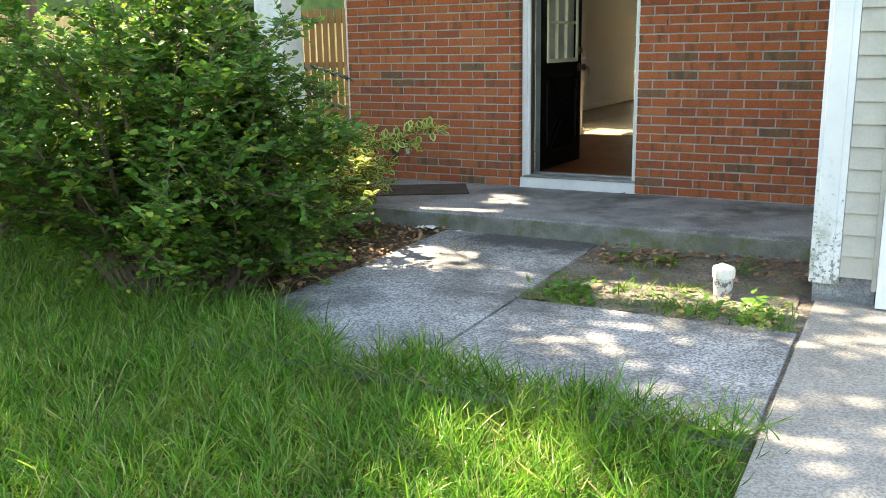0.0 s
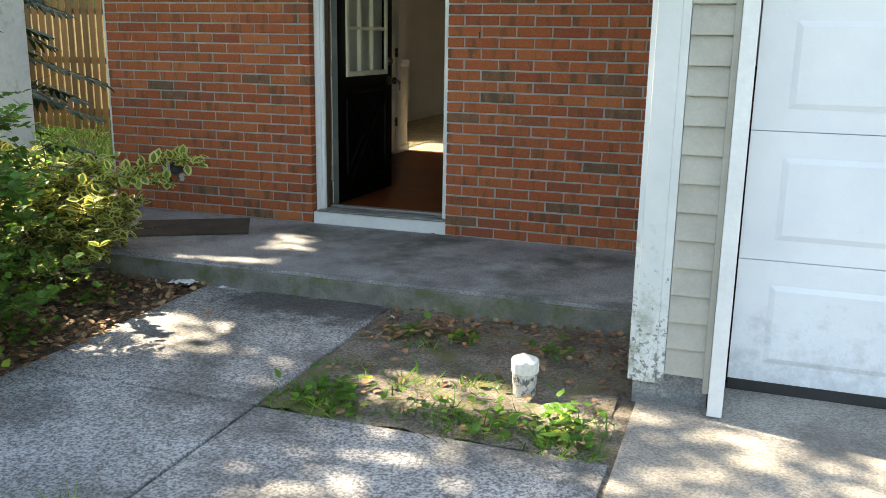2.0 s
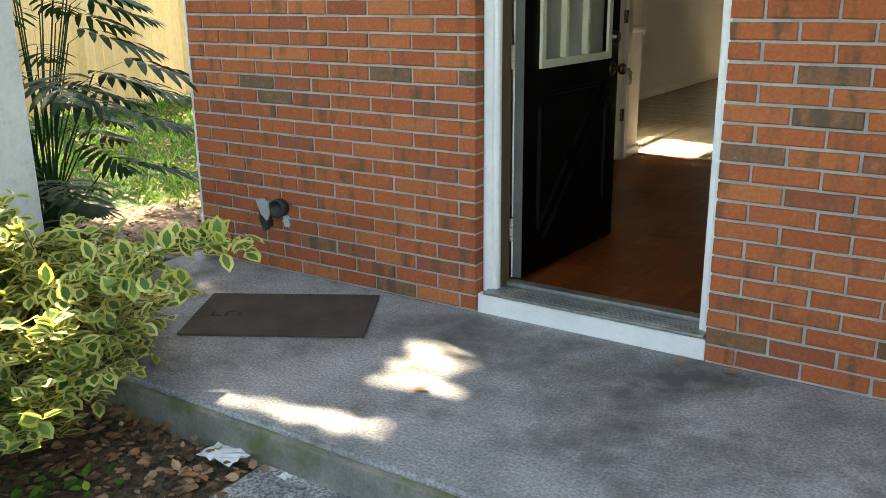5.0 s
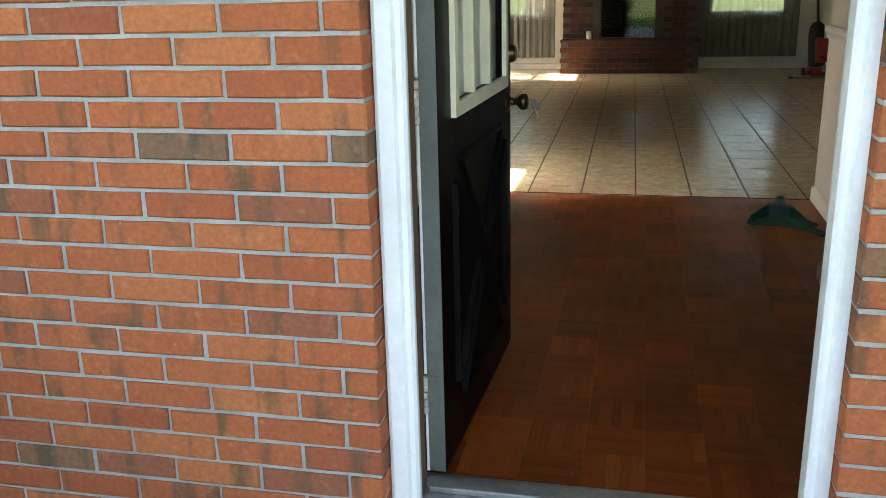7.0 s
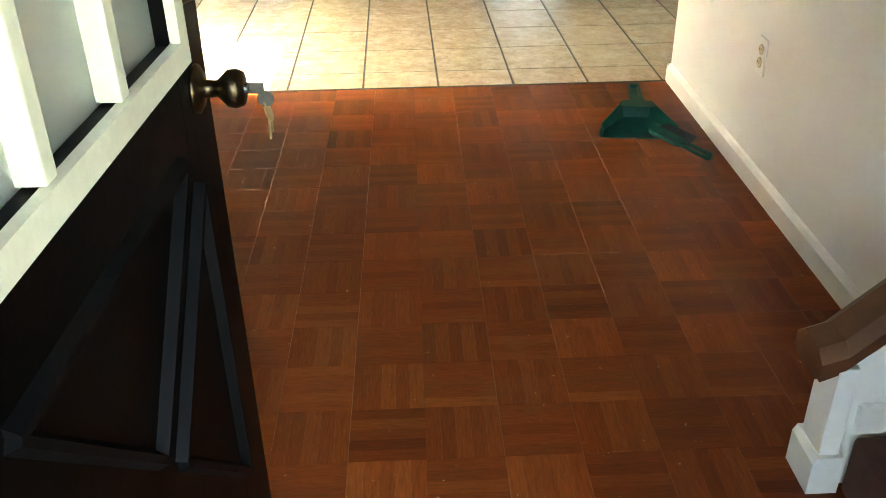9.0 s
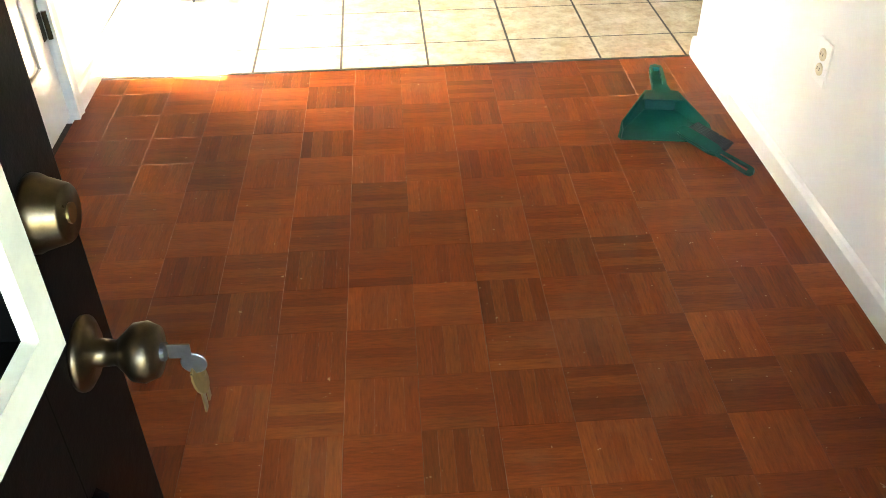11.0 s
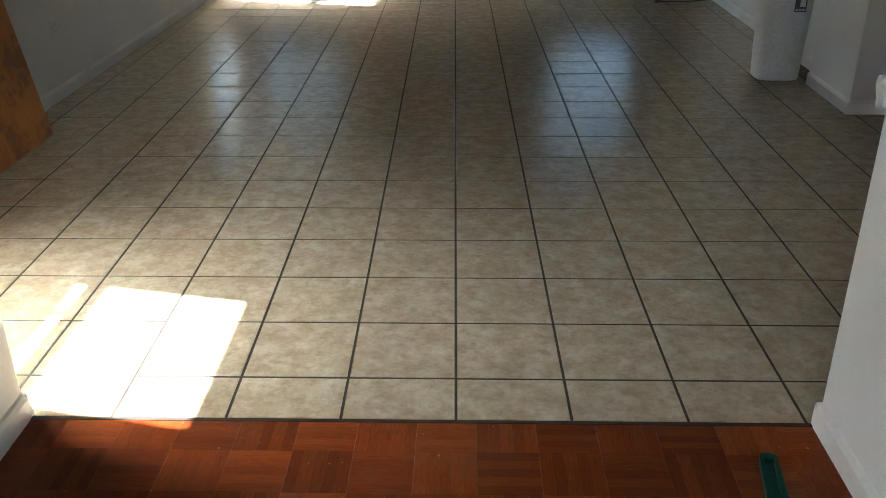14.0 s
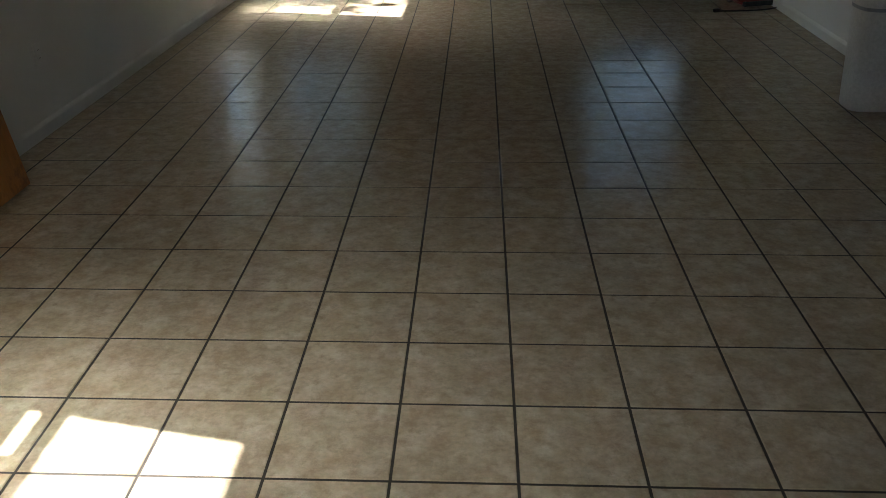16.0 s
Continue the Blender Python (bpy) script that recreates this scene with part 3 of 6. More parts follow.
# garage front: corner board, lap siding, jamb, sectional door
GY = -2.045
bm = B()
box(bm, 2.47, 2.60, GY + 0.03, 3.2, -0.1, 2.75)
setting("wall_garage_side", bm, SIDING, "beige siding of the garage side wall", "wall")
bm = B()
box(bm, 2.47, 2.76, GY + 0.02, GY + 0.12, GZ - 0.05, 0.009)
setting("wall_garage_base", bm, PORCH, "grey concrete foundation under the siding", "foundation")
bm = B()
box(bm, 2.47, 9.0, GY + 0.012, GY + 0.30, 2.25, 2.75)
box(bm, 7.5, 9.0, GY + 0.012, GY + 0.3, -0.1, 2.25)
setting("wall_garage_front", bm, SIDING, "beige siding over the garage door", "wall")
bm = B()
prism(bm, [(GY - 0.33, 2.62), (-0.4, 3.6), (4.0, 3.6), (4.0, 2.76)], "x", 2.3, 9.0)
setting("roof_garage", bm, ROOF, "dark shingled garage roof with an overhanging eave", "roof")
bm = B()
box(bm, 9.0, 9.1, -2.0, 12, -0.1, 3.5)
setting("wall_garage_east", bm, SIDING, "beige siding of the far garage wall", "wall")

# indoor shell
INDOOR = Vector((-0.05, 0.095, 0))
SHIFT = INDOOR
bm = B()
box(bm, -2.08, 6.0, 0.118, 11.2, 2.57, 2.66)
setting("ceiling", bm, CEIL, "plain white ceiling", "ceiling")
bm = B()
box(bm, -0.73, 1.67, -0.005, 3.318, FZ - 0.2, FZ - 0.012)
box(bm, 1.67, 3.6, 0.0, 1.2, FZ - 0.2, FZ - 0.012)
setting("floor_entry", bm, GROUT, "dark subfloor under the entry parquet", "floor")
bm = B()
box(bm, -2.1, 4.6, 3.322, 11.0, FZ - 0.2, FZ - 0.0024)
floor_room = setting("floor_room", bm, GROUT, "beige ceramic tile floor with dark grout", "tile floor")

bm = B()
CD0, CD1 = 2.17, 3.02     # closet door opening along y
box(bm, -0.73, -0.61, 0.118, CD0, FZ - 0.1, 2.57)
box(bm, -0.73, -0.61, CD1, 3.32, FZ - 0.1, 2.57)
box(bm, -0.73, -0.61, CD0, CD1, FZ + 2.04, 2.57)
box(bm, -2.1, -0.73, 3.20, 3.32, FZ - 0.1, 2.57)
setting("wall_entry_west", bm, WALL, "off-white entry wall with a closet door", "wall")
bm = B()
box(bm, 1.545, 1.665, 1.06, 3.312, FZ - 0.1, 2.57)
box(bm, 1.665, 4.6, 3.19, 3.312, FZ - 0.1, 2.57)
setting("wall_entry_east", bm, WALL, "off-white entry wall with chair rail and outlet", "wall")
bm = B()
box(bm, 1.665, 3.7, 1.06, 1.16, FZ - 0.1, 2.57)
box(bm, 3.6, 3.7, 0.118, 1.06, FZ - 0.1, 2.57)
setting("wall_stair", bm, WALL, "off-white wall of the stair", "wall")


def wall_with_holes(bm, axis, a, b, u0, u1, z0, z1, holes):
    """A wall slab between a and b on its thickness axis with rectangular holes (u0, u1, z0, z1)."""
    us = sorted({u0, u1, *(h[0] for h in holes), *(h[1] for h in holes)})
    zs = sorted({z0, z1, *(h[2] for h in holes), *(h[3] for h in holes)})
    for p, q in zip(us, us[1:]):
        for r, s in zip(zs, zs[1:]):
            c, d = (p + q) / 2, (r + s) / 2
            if any(h[0] < c < h[1] and h[2] < d < h[3] for h in holes):
                continue
            if axis == "x":
                box(bm, a, b, p, q, r, s)
            else:
                box(bm, p, q, a, b, r, s)
    return bm


WX = -1.825     # inner face of the west wall
FY = 10.90      # inner face of the far wall
WIN_W1 = (3.575, 4.385, FZ + 1.085, FZ + 1.995)
WIN_W2 = (9.72, 10.64, FZ + 0.465, FZ + 1.905)
WIN_F1 = (-1.62, -0.78, FZ + 0.70, FZ + 2.03)
WIN_F2 = (1.42, 2.42, FZ + 0.70, FZ + 2.03)
setting("wall_west", wall_with_holes(B(), "x", WX - 0.13, WX, 3.2, 10.92, FZ - 0.2, 2.57, [WIN_W1, WIN_W2]), WALL, "off-white side wall with two windows", "wall")
setting("wall_north", wall_with_holes(B(), "y", FY, FY + 0.13, -2.1, 4.6, FZ - 0.2, 2.57, [WIN_F1, WIN_F2, (0.02, 0.72, FZ + 0.43, FZ + 1.13)]), WALL, "off-white far wall with two curtained windows and the fireplace", "wall")
bm = B()
box(bm, 2.86, 2.98, 6.80, FY, FZ - 0.1, 2.57)
box(bm, 2.72, 2.98, 6.17, 6.80, FZ - 0.1, 2.57)
box(bm, 2.98, 4.6, 6.17, 6.30, FZ - 0.1, 2.57)
setting("wall_room_east", bm, WALL, "off-white wall stub beside the bin", "wall")
setting("wall_alcove", box(B(), 4.6, 4.7, 3.19, 6.3, FZ - 0.1, 2.57), WALL, "plain off-white wall", "wall")


def moulding(name, pts, axis, a, b, material=None, label="white painted baseboard", category="baseboard"):
    return setting(name, prism(B(), pts, axis, a, b), material or PAINT_IN, label, category)


def base_profile(x, s, h=0.080, t=0.014):
    return [(x, FZ), (x + s * t, FZ), (x + s * t, FZ + h - 0.02), (x + s * t * 0.5, FZ + h - 0.006), (x, FZ + h)]


def rail_profile(x, s, z=1.05):
    return [(x, z - 0.07), (x + s * 0.010, z - 0.066), (x + s * 0.013, z - 0.045), (x + s * 0.024, z - 0.030), (x + s * 0.026, z - 0.012), (x + s * 0.018, z), (x, z + 0.003)]


moulding("baseboard", base_profile(-0.61, 1), "y", 3.085, 3.318)
moulding("baseboard", base_profile(-0.61, 1), "y", 0.12, CD0 - 0.065)
moulding("baseboard", base_profile(1.545, -1), "y", 1.07, 3.31)
moulding("baseboard", base_profile(3.312, 1), "x", 1.532, 4.6)
moulding("baseboard", base_profile(3.32, 1), "x", -1.96, -0.596)
moulding("baseboard", base_profile(WX, 1), "y", 3.34, FY)
moulding("baseboard", base_profile(FY, -1), "x", WX + 0.015, -0.51)
moulding("baseboard", base_profile(FY, -1), "x", 1.28, 2.85)
moulding("baseboard", base_profile(2.72, -1), "y", 6.156, 6.80)
moulding("baseboard", base_profile(6.17, -1), "x", 2.72, 4.6)
moulding("baseboard", base_profile(2.86, -1), "y", 6.81, FY - 0.015)
moulding("trim_chair_rail", rail_profile(1.545, -1), "y", 1.07, 3.312, None, "white moulded chair rail", "chair rail")
moulding("trim_chair_rail", rail_profile(3.312, 1), "x", 1.522, 4.6, None, "white moulded chair rail", "chair rail")
moulding("trim_chair_rail", rail_profile(-0.61, 1), "y", 3.085, 3.32, None, "white moulded chair rail", "chair rail")
moulding("trim_chair_rail", rail_profile(3.32, 1), "x", -1.96, -0.586, None, "white moulded chair rail", "chair rail")
setting("trim_floor_strip", box(B(), -0.60, 1.54, 3.312, 3.325, FZ - 0.01, FZ + 0.002), GROUT, "dark gap between parquet and tile", "floor strip")


# ---- windows ----
def window_unit(name, axis, a, b, hole, mid=0.5, bars=(2, 2), label=""):
    u0, u1, z0, z1 = hole
    w = thing(name, label, "window", "", "structure")

    def bx(bm, p, q, r, s, d0, d1):
        return box(bm, d0, d1, p, q, r, s, 0.003) if axis == "x" else box(bm, p, q, d0, d1, r, s, 0.003)
    c = (a + b) / 2
    bm = B()
    for p, q, r, s in ((u0, u0 + 0.045, z0, z1), (u1 - 0.045, u1, z0, z1), (u0 + 0.045, u1 - 0.045, z0, z0 + 0.045), (u0 + 0.045, u1 - 0.045, z1 - 0.045, z1)):
        bx(bm, p, q, r, s, c - 0.05, c + 0.05)
    part("window_frame", bm, PAINT_IN, w)
    bm = B()
    if mid:
        zm = z0 + (z1 - z0) * mid
        bx(bm, u0 + 0.045, u1 - 0.045, zm - 0.03, zm + 0.03, c - 0.02, c + 0.02)
    for i in range(1, bars[0]):
        u = u0 + (u1 - u0) * i / bars[0]
        bx(bm, u - 0.009, u + 0.009, z0 + 0.045, z1 - 0.045, c - 0.010, c + 0.010)
    if mid or bars[0] > 1:
        part("sash_bars", bm, PAINT_IN, w)
    else:
        bm.free()
    g = part("pane", bx(B(), u0 + 0.045, u1 - 0.045, z0 + 0.045, z1 - 0.045, c - 0.003, c + 0.003), GLASS, w)
    g.visible_shadow = False
    s = 1 if (axis == "x") else -1
    bm = B()
    inner = b if axis == "x" else a
    bx(bm, u0 - 0.05, u1 + 0.05, z0 - 0.03, z0, min(inner - s * 0.06, inner + s * 0.05), max(inner - s * 0.06, inner + s * 0.05))
    part("window_sill", bm, PAINT_IN, w)
    return w


window_unit("window_1", "x", WX - 0.13, WX, WIN_W1, 0.235, (1, 1), "white sash window letting the sun onto the tiles")
w1 = bpy.data.objects["window_1"]
# unseen bar, added to break the sun strip that falls on the tiles
part("patch_break_bar", box(B(), WX - 0.075, WX - 0.055, 4.105, 4.150, WIN_W1[2] + 0.045, WIN_W1[2] + 0.185, 0.003), PAINT_IN, w1)
window_unit("window_2", "x", WX - 0.13, WX, WIN_W2, 0.5, (1, 1), "white double-hung window beside the fireplace wall")
window_unit("window_3", "y", FY, FY + 0.13, WIN_F1, 0.5, (1, 1), "white double-hung window behind a sheer curtain")
window_unit("window_4", "y", FY, FY + 0.13, WIN_F2, 0.5, (1, 1), "white double-hung window behind a sheer curtain")


def curtain(x0, x1, z0, z1):
    t = thing("sheer_curtain", "gathered white sheer curtain hanging before a window", "curtain", "sheer curtains")
    bm = B()
    nx = 90
    lo, hi = [], []
    for i in range(nx + 1):
        x = x0 + (x1 - x0) * i / nx
        w = 0.022 * math.sin(i * 0.9) + 0.012 * math.sin(i * 2.3 + 1)
        lo.append(bm.verts.new((x, FY - 0.07 + w, z0)))
        hi.append(bm.verts.new((x, FY - 0.07 + w * 0.6, z1)))
    for i in range(nx):
        bm.faces.new((lo[i], lo[i + 1], hi[i + 1], hi[i]))
    part("fabric", bm, SHEER, t, "", True)
    part("rod", cyl(B(), (x0 - 0.05, FY - 0.07, z1 + 0.004), (x1 + 0.05, FY - 0.07, z1 + 0.004), 0.010), PAINT_IN, t)
    for x in (x0 - 0.04, x1 + 0.04):
        part("bracket", box(B(), x - 0.01, x + 0.01, FY - 0.08, FY, z1 - 0.012, z1 + 0.016), PAINT_IN, t)
    return t


curtain(-1.75, -0.62, FZ + 0.16, FZ + 2.12)
curtain(1.30, 2.56, FZ + 0.16, FZ + 2.12)

SHIFT = Vector((0, 0, 0))
# ---- front door: frame, threshold, slab ----
door_frame = thing("door_frame", "white-painted front door frame with sill board", "door frame", "", "structure")
for s, x in ((1, OP0), (-1, OP1)):
    a = (lambda v, x=x, s=s: x + s * (v if v > 0 or s > 0 else v * 0.1 + 0.002))
    bm = B()
    prism(bm, [(a(-0.021), 0.060), (a(-0.012), 0.054), (a(0.022), 0.054), (a(0.028), 0.064), (a(0.040), 0.064), (a(0.047), 0.072), (a(0.047), 0.0885), (a(-0.021), 0.0885)], "z", 0.085, OPZ - 0.052)
    part("brick_mould", bm, PAINT, door_frame)
    bm = B()
    prism(bm, [(a(0.004), 0.090), (a(0.042), 0.090), (a(0.042), 0.155), (a(0.024), 0.157), (a(0.024), 0.205), (a(0.004), 0.205)], "z", 0.088, OPZ - 0.03)
    part("jamb", bm, PAINT if s < 0 else BROWN_JAMB, door_frame)
bm = B()
box(bm, OP0 - 0.021, OP1 - 0.002, 0.054, 0.0885, OPZ - 0.05, OPZ - 0.002, 0.004)
box(bm, OP0 + 0.004, OP1 - 0.004, 0.090, 0.230, OPZ - 0.028, OPZ - 0.002, 0.003)
part("head", bm, PAINT, door_frame)
part("sill_board", box(B(), OP0 - 0.021, OP1 - 0.002, 0.012, 0.050, 0.0, 0.085, 0.004), PAINT, door_frame, "white sill board below the threshold")
bm = B()
box(bm, OP0 + 0.010, OP1 - 0.010, 0.004, 0.225, 0.087, 0.100, 0.003)
box(bm, OP0 + 0.052, OP1 - 0.052, 0.13, 0.185, 0.100, 0.118, 0.005)
for k in range(5):
    box(bm, OP0 + 0.053, OP1 - 0.053, 0.022 + k * 0.019, 0.030 + k * 0.019, 0.100, 0.104)
part("threshold", bm, ALU, door_frame, "grooved worn aluminium threshold")

DW, DT, DB, DH = 0.885, 0.045, FZ + 0.018, FZ + 2.03
door = thing("door_front", "black front door standing open, cream nine-lite window", "door", "", "", (0.080, 0.212, 0))
door.rotation_euler = (0, 0, radians(-2.6))
# in the door's own axes y runs from the hinge to the latch, x = 0 is the outer face, -DT the inner one
GL0, GL1, GB, GT = 0.150, 0.748, 1.035, 1.95
bm = B()
box(bm, -DT, 0, 0.002, GL0, DB, DH, 0.002)
box(bm, -DT, 0, GL1, DW, DB, DH, 0.002)
box(bm, -DT, 0, GL0, GL1, DB, GB)
box(bm, -DT, 0, GL0, GL1, GT, DH)
part("slab", bm, BLACK, door, "black-painted scuffed door slab")
part("hinge_edge", box(B(), -DT + 0.001, -0.001, -0.001, 0.0025, DB, DH), EDGE_GREY, door, "grey-primed door edge, spotted with paint")
bm = B()
for x0, x1 in ((0.0005, 0.014), (-DT - 0.014, -DT - 0.0005)):
    prism(bm, [(GL0 - 0.03, GB - 0.03), (GL1 + 0.03, GB - 0.03), (GL1 - 0.004, GB + 0.004), (GL0 + 0.004, GB + 0.004)], "x", x0, x1)
    prism(bm, [(GL0 - 0.03, GT + 0.03), (GL1 + 0.03, GT + 0.03), (GL1 - 0.004, GT - 0.004), (GL0 + 0.004, GT - 0.004)], "x", x0, x1)
    prism(bm, [(GL0 - 0.03, GB - 0.03), (GL0 - 0.03, GT + 0.03), (GL0 + 0.004, GT - 0.004), (GL0 + 0.004, GB + 0.004)], "x", x0, x1)
    prism(bm, [(GL1 + 0.03, GB - 0.03), (GL1 + 0.03, GT + 0.03), (GL1 - 0.004, GT - 0.004), (GL1 - 0.004, GB + 0.004)], "x", x0, x1)
part("lite_frame", bm, CREAM, door, "cream-painted window frame")
for k in (1, 2):
    y = GL0 + (GL1 - GL0) * k / 3
    part("muntin", box(B(), -DT + 0.002, 0.008, y - 0.013, y + 0.013, GB + 0.004, GT - 0.004, 0.003), CREAM, door)
    z = GB + (GT - GB) * k / 3
    part("muntin", box(B(), -DT + 0.006, 0.006, GL0, GL1, z - 0.012, z + 0.012, 0.003), CREAM, door)
part("glass", box(B(), -DT / 2 - 0.003, -DT / 2 + 0.003, GL0, GL1, GB, GT), FROST, door, "textured obscure glass")


def strip(bm, p, q, w, h=0.009):
    """A half-round moulding from p to q on the outer face."""
    p, q = Vector((0, *p)), Vector((0, *q))
    d = (q - p).normalized()
    s = Vector((0, -d.z, d.y)) * w / 2
    lo = [bm.verts.new(v) for v in (p - s, p + s, q + s, q - s)]
    hi = [bm.verts.new(v + Vector((h, 0, 0))) for v in (p - s * 0.4, p + s * 0.4, q + s * 0.4, q - s * 0.4)]
    bm.faces.new(hi)
    for i in range(4):
        bm.faces.new((lo[i], lo[(i + 1) % 4], hi[(i + 1) % 4], hi[i]))


# cross-buck panel: four triangles round an X
PY0, PY1, PZ0, PZ1 = 0.13, 0.755, FZ + 0.16, FZ + 0.80
cy, cz, gp = (PY0 + PY1) / 2, (PZ0 + PZ1) / 2, 0.055
for tri in ([(PY0 + gp, PZ0), (PY1 - gp, PZ0), (cy, cz - gp)], [(PY0 + gp, PZ1), (PY1 - gp, PZ1), (cy, cz + gp)],
            [(PY0, PZ0 + gp), (PY0, PZ1 - gp), (cy - gp, cz)], [(PY1, PZ0 + gp), (PY1, PZ1 - gp), (cy + gp, cz)]):
    bm = B()
    for i in range(3):
        strip(bm, tri[i], tri[(i + 1) % 3], 0.024, 0.014)
    part("panel_moulding", bm, BLACK_LIT, door)
KY, KZ, BZ = DW - 0.062, 0.952, 1.100
out = Matrix.Translation((0, KY, KZ)) @ Matrix.Rotation(radians(90), 4, "Y")
knob = part("door_knob", lathe(B(), [(0.034, 0), (0.034, 0.004), (0.026, 0.009), (0.013, 0.012), (0.0115, 0.030), (0.017, 0.036), (0.026, 0.045), (0.0275, 0.056), (0.023, 0.066), (0.010, 0.0685), (0.0001, 0.069)], out), BRASS, door, "aged brass door knob", True)
part("key_cylinder", lathe(B(), [(0.0085, 0.067), (0.0085, 0.0725), (0.0001, 0.073)], out, 12), STEEL, knob)
bm = B()
box(bm, 0.0735, 0.094, KY - 0.001, KY + 0.001, KZ - 0.008, KZ + 0.008, 0.0006)
part("key_in_lock", bm, STEEL, knob, "steel key left in the lock")
bm = B()
lathe(bm, [(0.0145, -0.001), (0.0145, 0.001)], Matrix.Translation((0.096, KY, KZ - 0.034)) @ Matrix.Rotation(radians(70), 4, "Y"), 14)
box(bm, 0.0945, 0.0965, KY - 0.004, KY + 0.004, KZ - 0.074, KZ - 0.042, 0.0006)
box(bm, 0.0965, 0.0985, KY + 0.005, KY + 0.012, KZ - 0.068, KZ - 0.036, 0.0006)
part("hanging_keys", bm, KEYMETAL, knob, "brass keys hanging from a ring")
part("key_ring", lathe(B(), [(0.011, -0.0008), (0.012, 0), (0.011, 0.0008)], Matrix.Translation((0.094, KY, KZ - 0.015)) @ Matrix.Rotation(radians(90), 4, "X"), 16), STEEL, knob)
bolt = Matrix.Translation((0, KY, BZ)) @ Matrix.Rotation(radians(90), 4, "Y")
db = part("deadbolt", lathe(B(), [(0.032, 0), (0.032, 0.004), (0.029, 0.010), (0.024, 0.026), (0.0225, 0.028), (0.0001, 0.028)], bolt), BRASS, door, "tarnished deadbolt collar", True)
part("keyway", lathe(B(), [(0.0085, 0.027), (0.0085, 0.030), (0.0001, 0.0303)], bolt, 12), KEYMETAL, db)
for z in (0.33, 1.06, 1.90):
    bm = B()
    for k in range(5):
        cyl(bm, (-DT - 0.004, -0.007, z - 0.05 + k * 0.02), (-DT - 0.004, -0.007, z - 0.0325 + k * 0.02), 0.0085, seg=12)
    hinge = part("hinge", bm, HINGE, door, "paint-splashed steel hinge")
    part("hinge_leaf", box(B(), -DT, -DT + 0.032, -0.0035, -0.0012, z - 0.05, z + 0.05), EDGE_GREY, hinge, "grey-painted hinge leaf")

for z0, z1 in ((DB, 0.275), (0.385, 1.005), (1.115, 1.845), (1.955, DH)):
    part("weather_strip", box(B(), -DT - 0.0045, -DT + 0.002, -0.0045, -0.0013, z0, z1, 0.001), PAINT, door, "chipped white edge strip")

SHIFT = INDOOR
# ---- closet door ----
closet = thing("door_closet", "white panelled closet door, closed", "door", "", "structure")
cb = B()
box(cb, -0.655, -0.622, CD0 + 0.004, CD1 - 0.004, FZ + 0.012, FZ + 2.035)
part("slab", cb, PAINT_IN, closet)
for y0, y1 in ((CD0 + 0.11, (CD0 + CD1) / 2 - 0.05), ((CD0 + CD1) / 2 + 0.05, CD1 - 0.11)):
    for z0, z1 in ((FZ + 0.22, FZ + 0.86), (FZ + 1.0, FZ + 1.62), (FZ + 1.72, FZ + 1.92)):
        bm = B()
        for p, q, r, s in ((y0, y1, z0, z0 + 0.025), (y0, y1, z1 - 0.025, z1), (y0, y0 + 0.025, z0 + 0.025, z1 - 0.025), (y1 - 0.025, y1, z0 + 0.025, z1 - 0.025)):
            box(bm, -0.622, -0.612, p, q, r, s, 0.004)
        box(bm, -0.6215, -0.615, y0 + 0.05, y1 - 0.05, z0 + 0.05, z1 - 0.05, 0.003)
        part("raised_panel", bm, PAINT_IN, closet)
bm = B()
prism(bm, [(-0.61, CD1), (-0.592, CD1 + 0.003), (-0.596, CD1 + 0.03), (-0.590, CD1 + 0.052), (-0.595, CD1 + 0.06), (-0.61, CD1 + 0.06)], "z", FZ, FZ + 2.10)
part("casing", bm, PAINT_IN, closet)
bm = B()
prism(bm, [(-0.61, CD0), (-0.592, CD0 - 0.003), (-0.596, CD0 - 0.03), (-0.590, CD0 - 0.052), (-0.595, CD0 - 0.06), (-0.61, CD0 - 0.06)], "z", FZ, FZ + 2.10)
part("casing", bm, PAINT_IN, closet)
part("casing", box(B(), -0.61, -0.592, CD0, CD1, FZ + 2.04, FZ + 2.10, 0.004), PAINT_IN, closet)
for z in (FZ + 0.33, FZ + 1.03, FZ + 1.75):
    bm = cyl(B(), (-0.609, CD1 - 0.002, z - 0.045), (-0.609, CD1 - 0.002, z + 0.045), 0.008, seg=12)
    box(bm, -0.6215, -0.6195, CD1 - 0.03, CD1 - 0.004, z - 0.044, z + 0.044)
    part("hinge", bm, BRASS, closet, "dull brass hinge")

# ---- fireplace ----
fire = thing("fireplace", "dark red brick fireplace with raised hearth and glass doors", "fireplace")
HX0, HX1, HY = -0.49, 1.29, 10.20
bm = B()
box(bm, HX0 + 0.008, HX1 - 0.008, HY + 0.008, 10.500, FZ, FZ + 0.40)
part("hearth_core", bm, MORTAR_DARK, fire)
bm = B()
for p, q, r, s in ((HX0 + 0.008, 0.0, FZ, 2.56), (0.74, HX1 - 0.008, FZ, 2.56), (0.0, 0.74, FZ + 1.15, 2.56), (0.0, 0.74, FZ, FZ + 0.41)):
    box(bm, p, q, 10.508, FY - 0.004, r, s)
part("chimney_breast", bm, MORTAR_DARK, fire)
part("firebox", box(B(), 0.0, 0.74, 10.800, 10.890, FZ + 0.43, FZ + 1.15), SOOT, fire, "soot-black firebox")
bm = B()
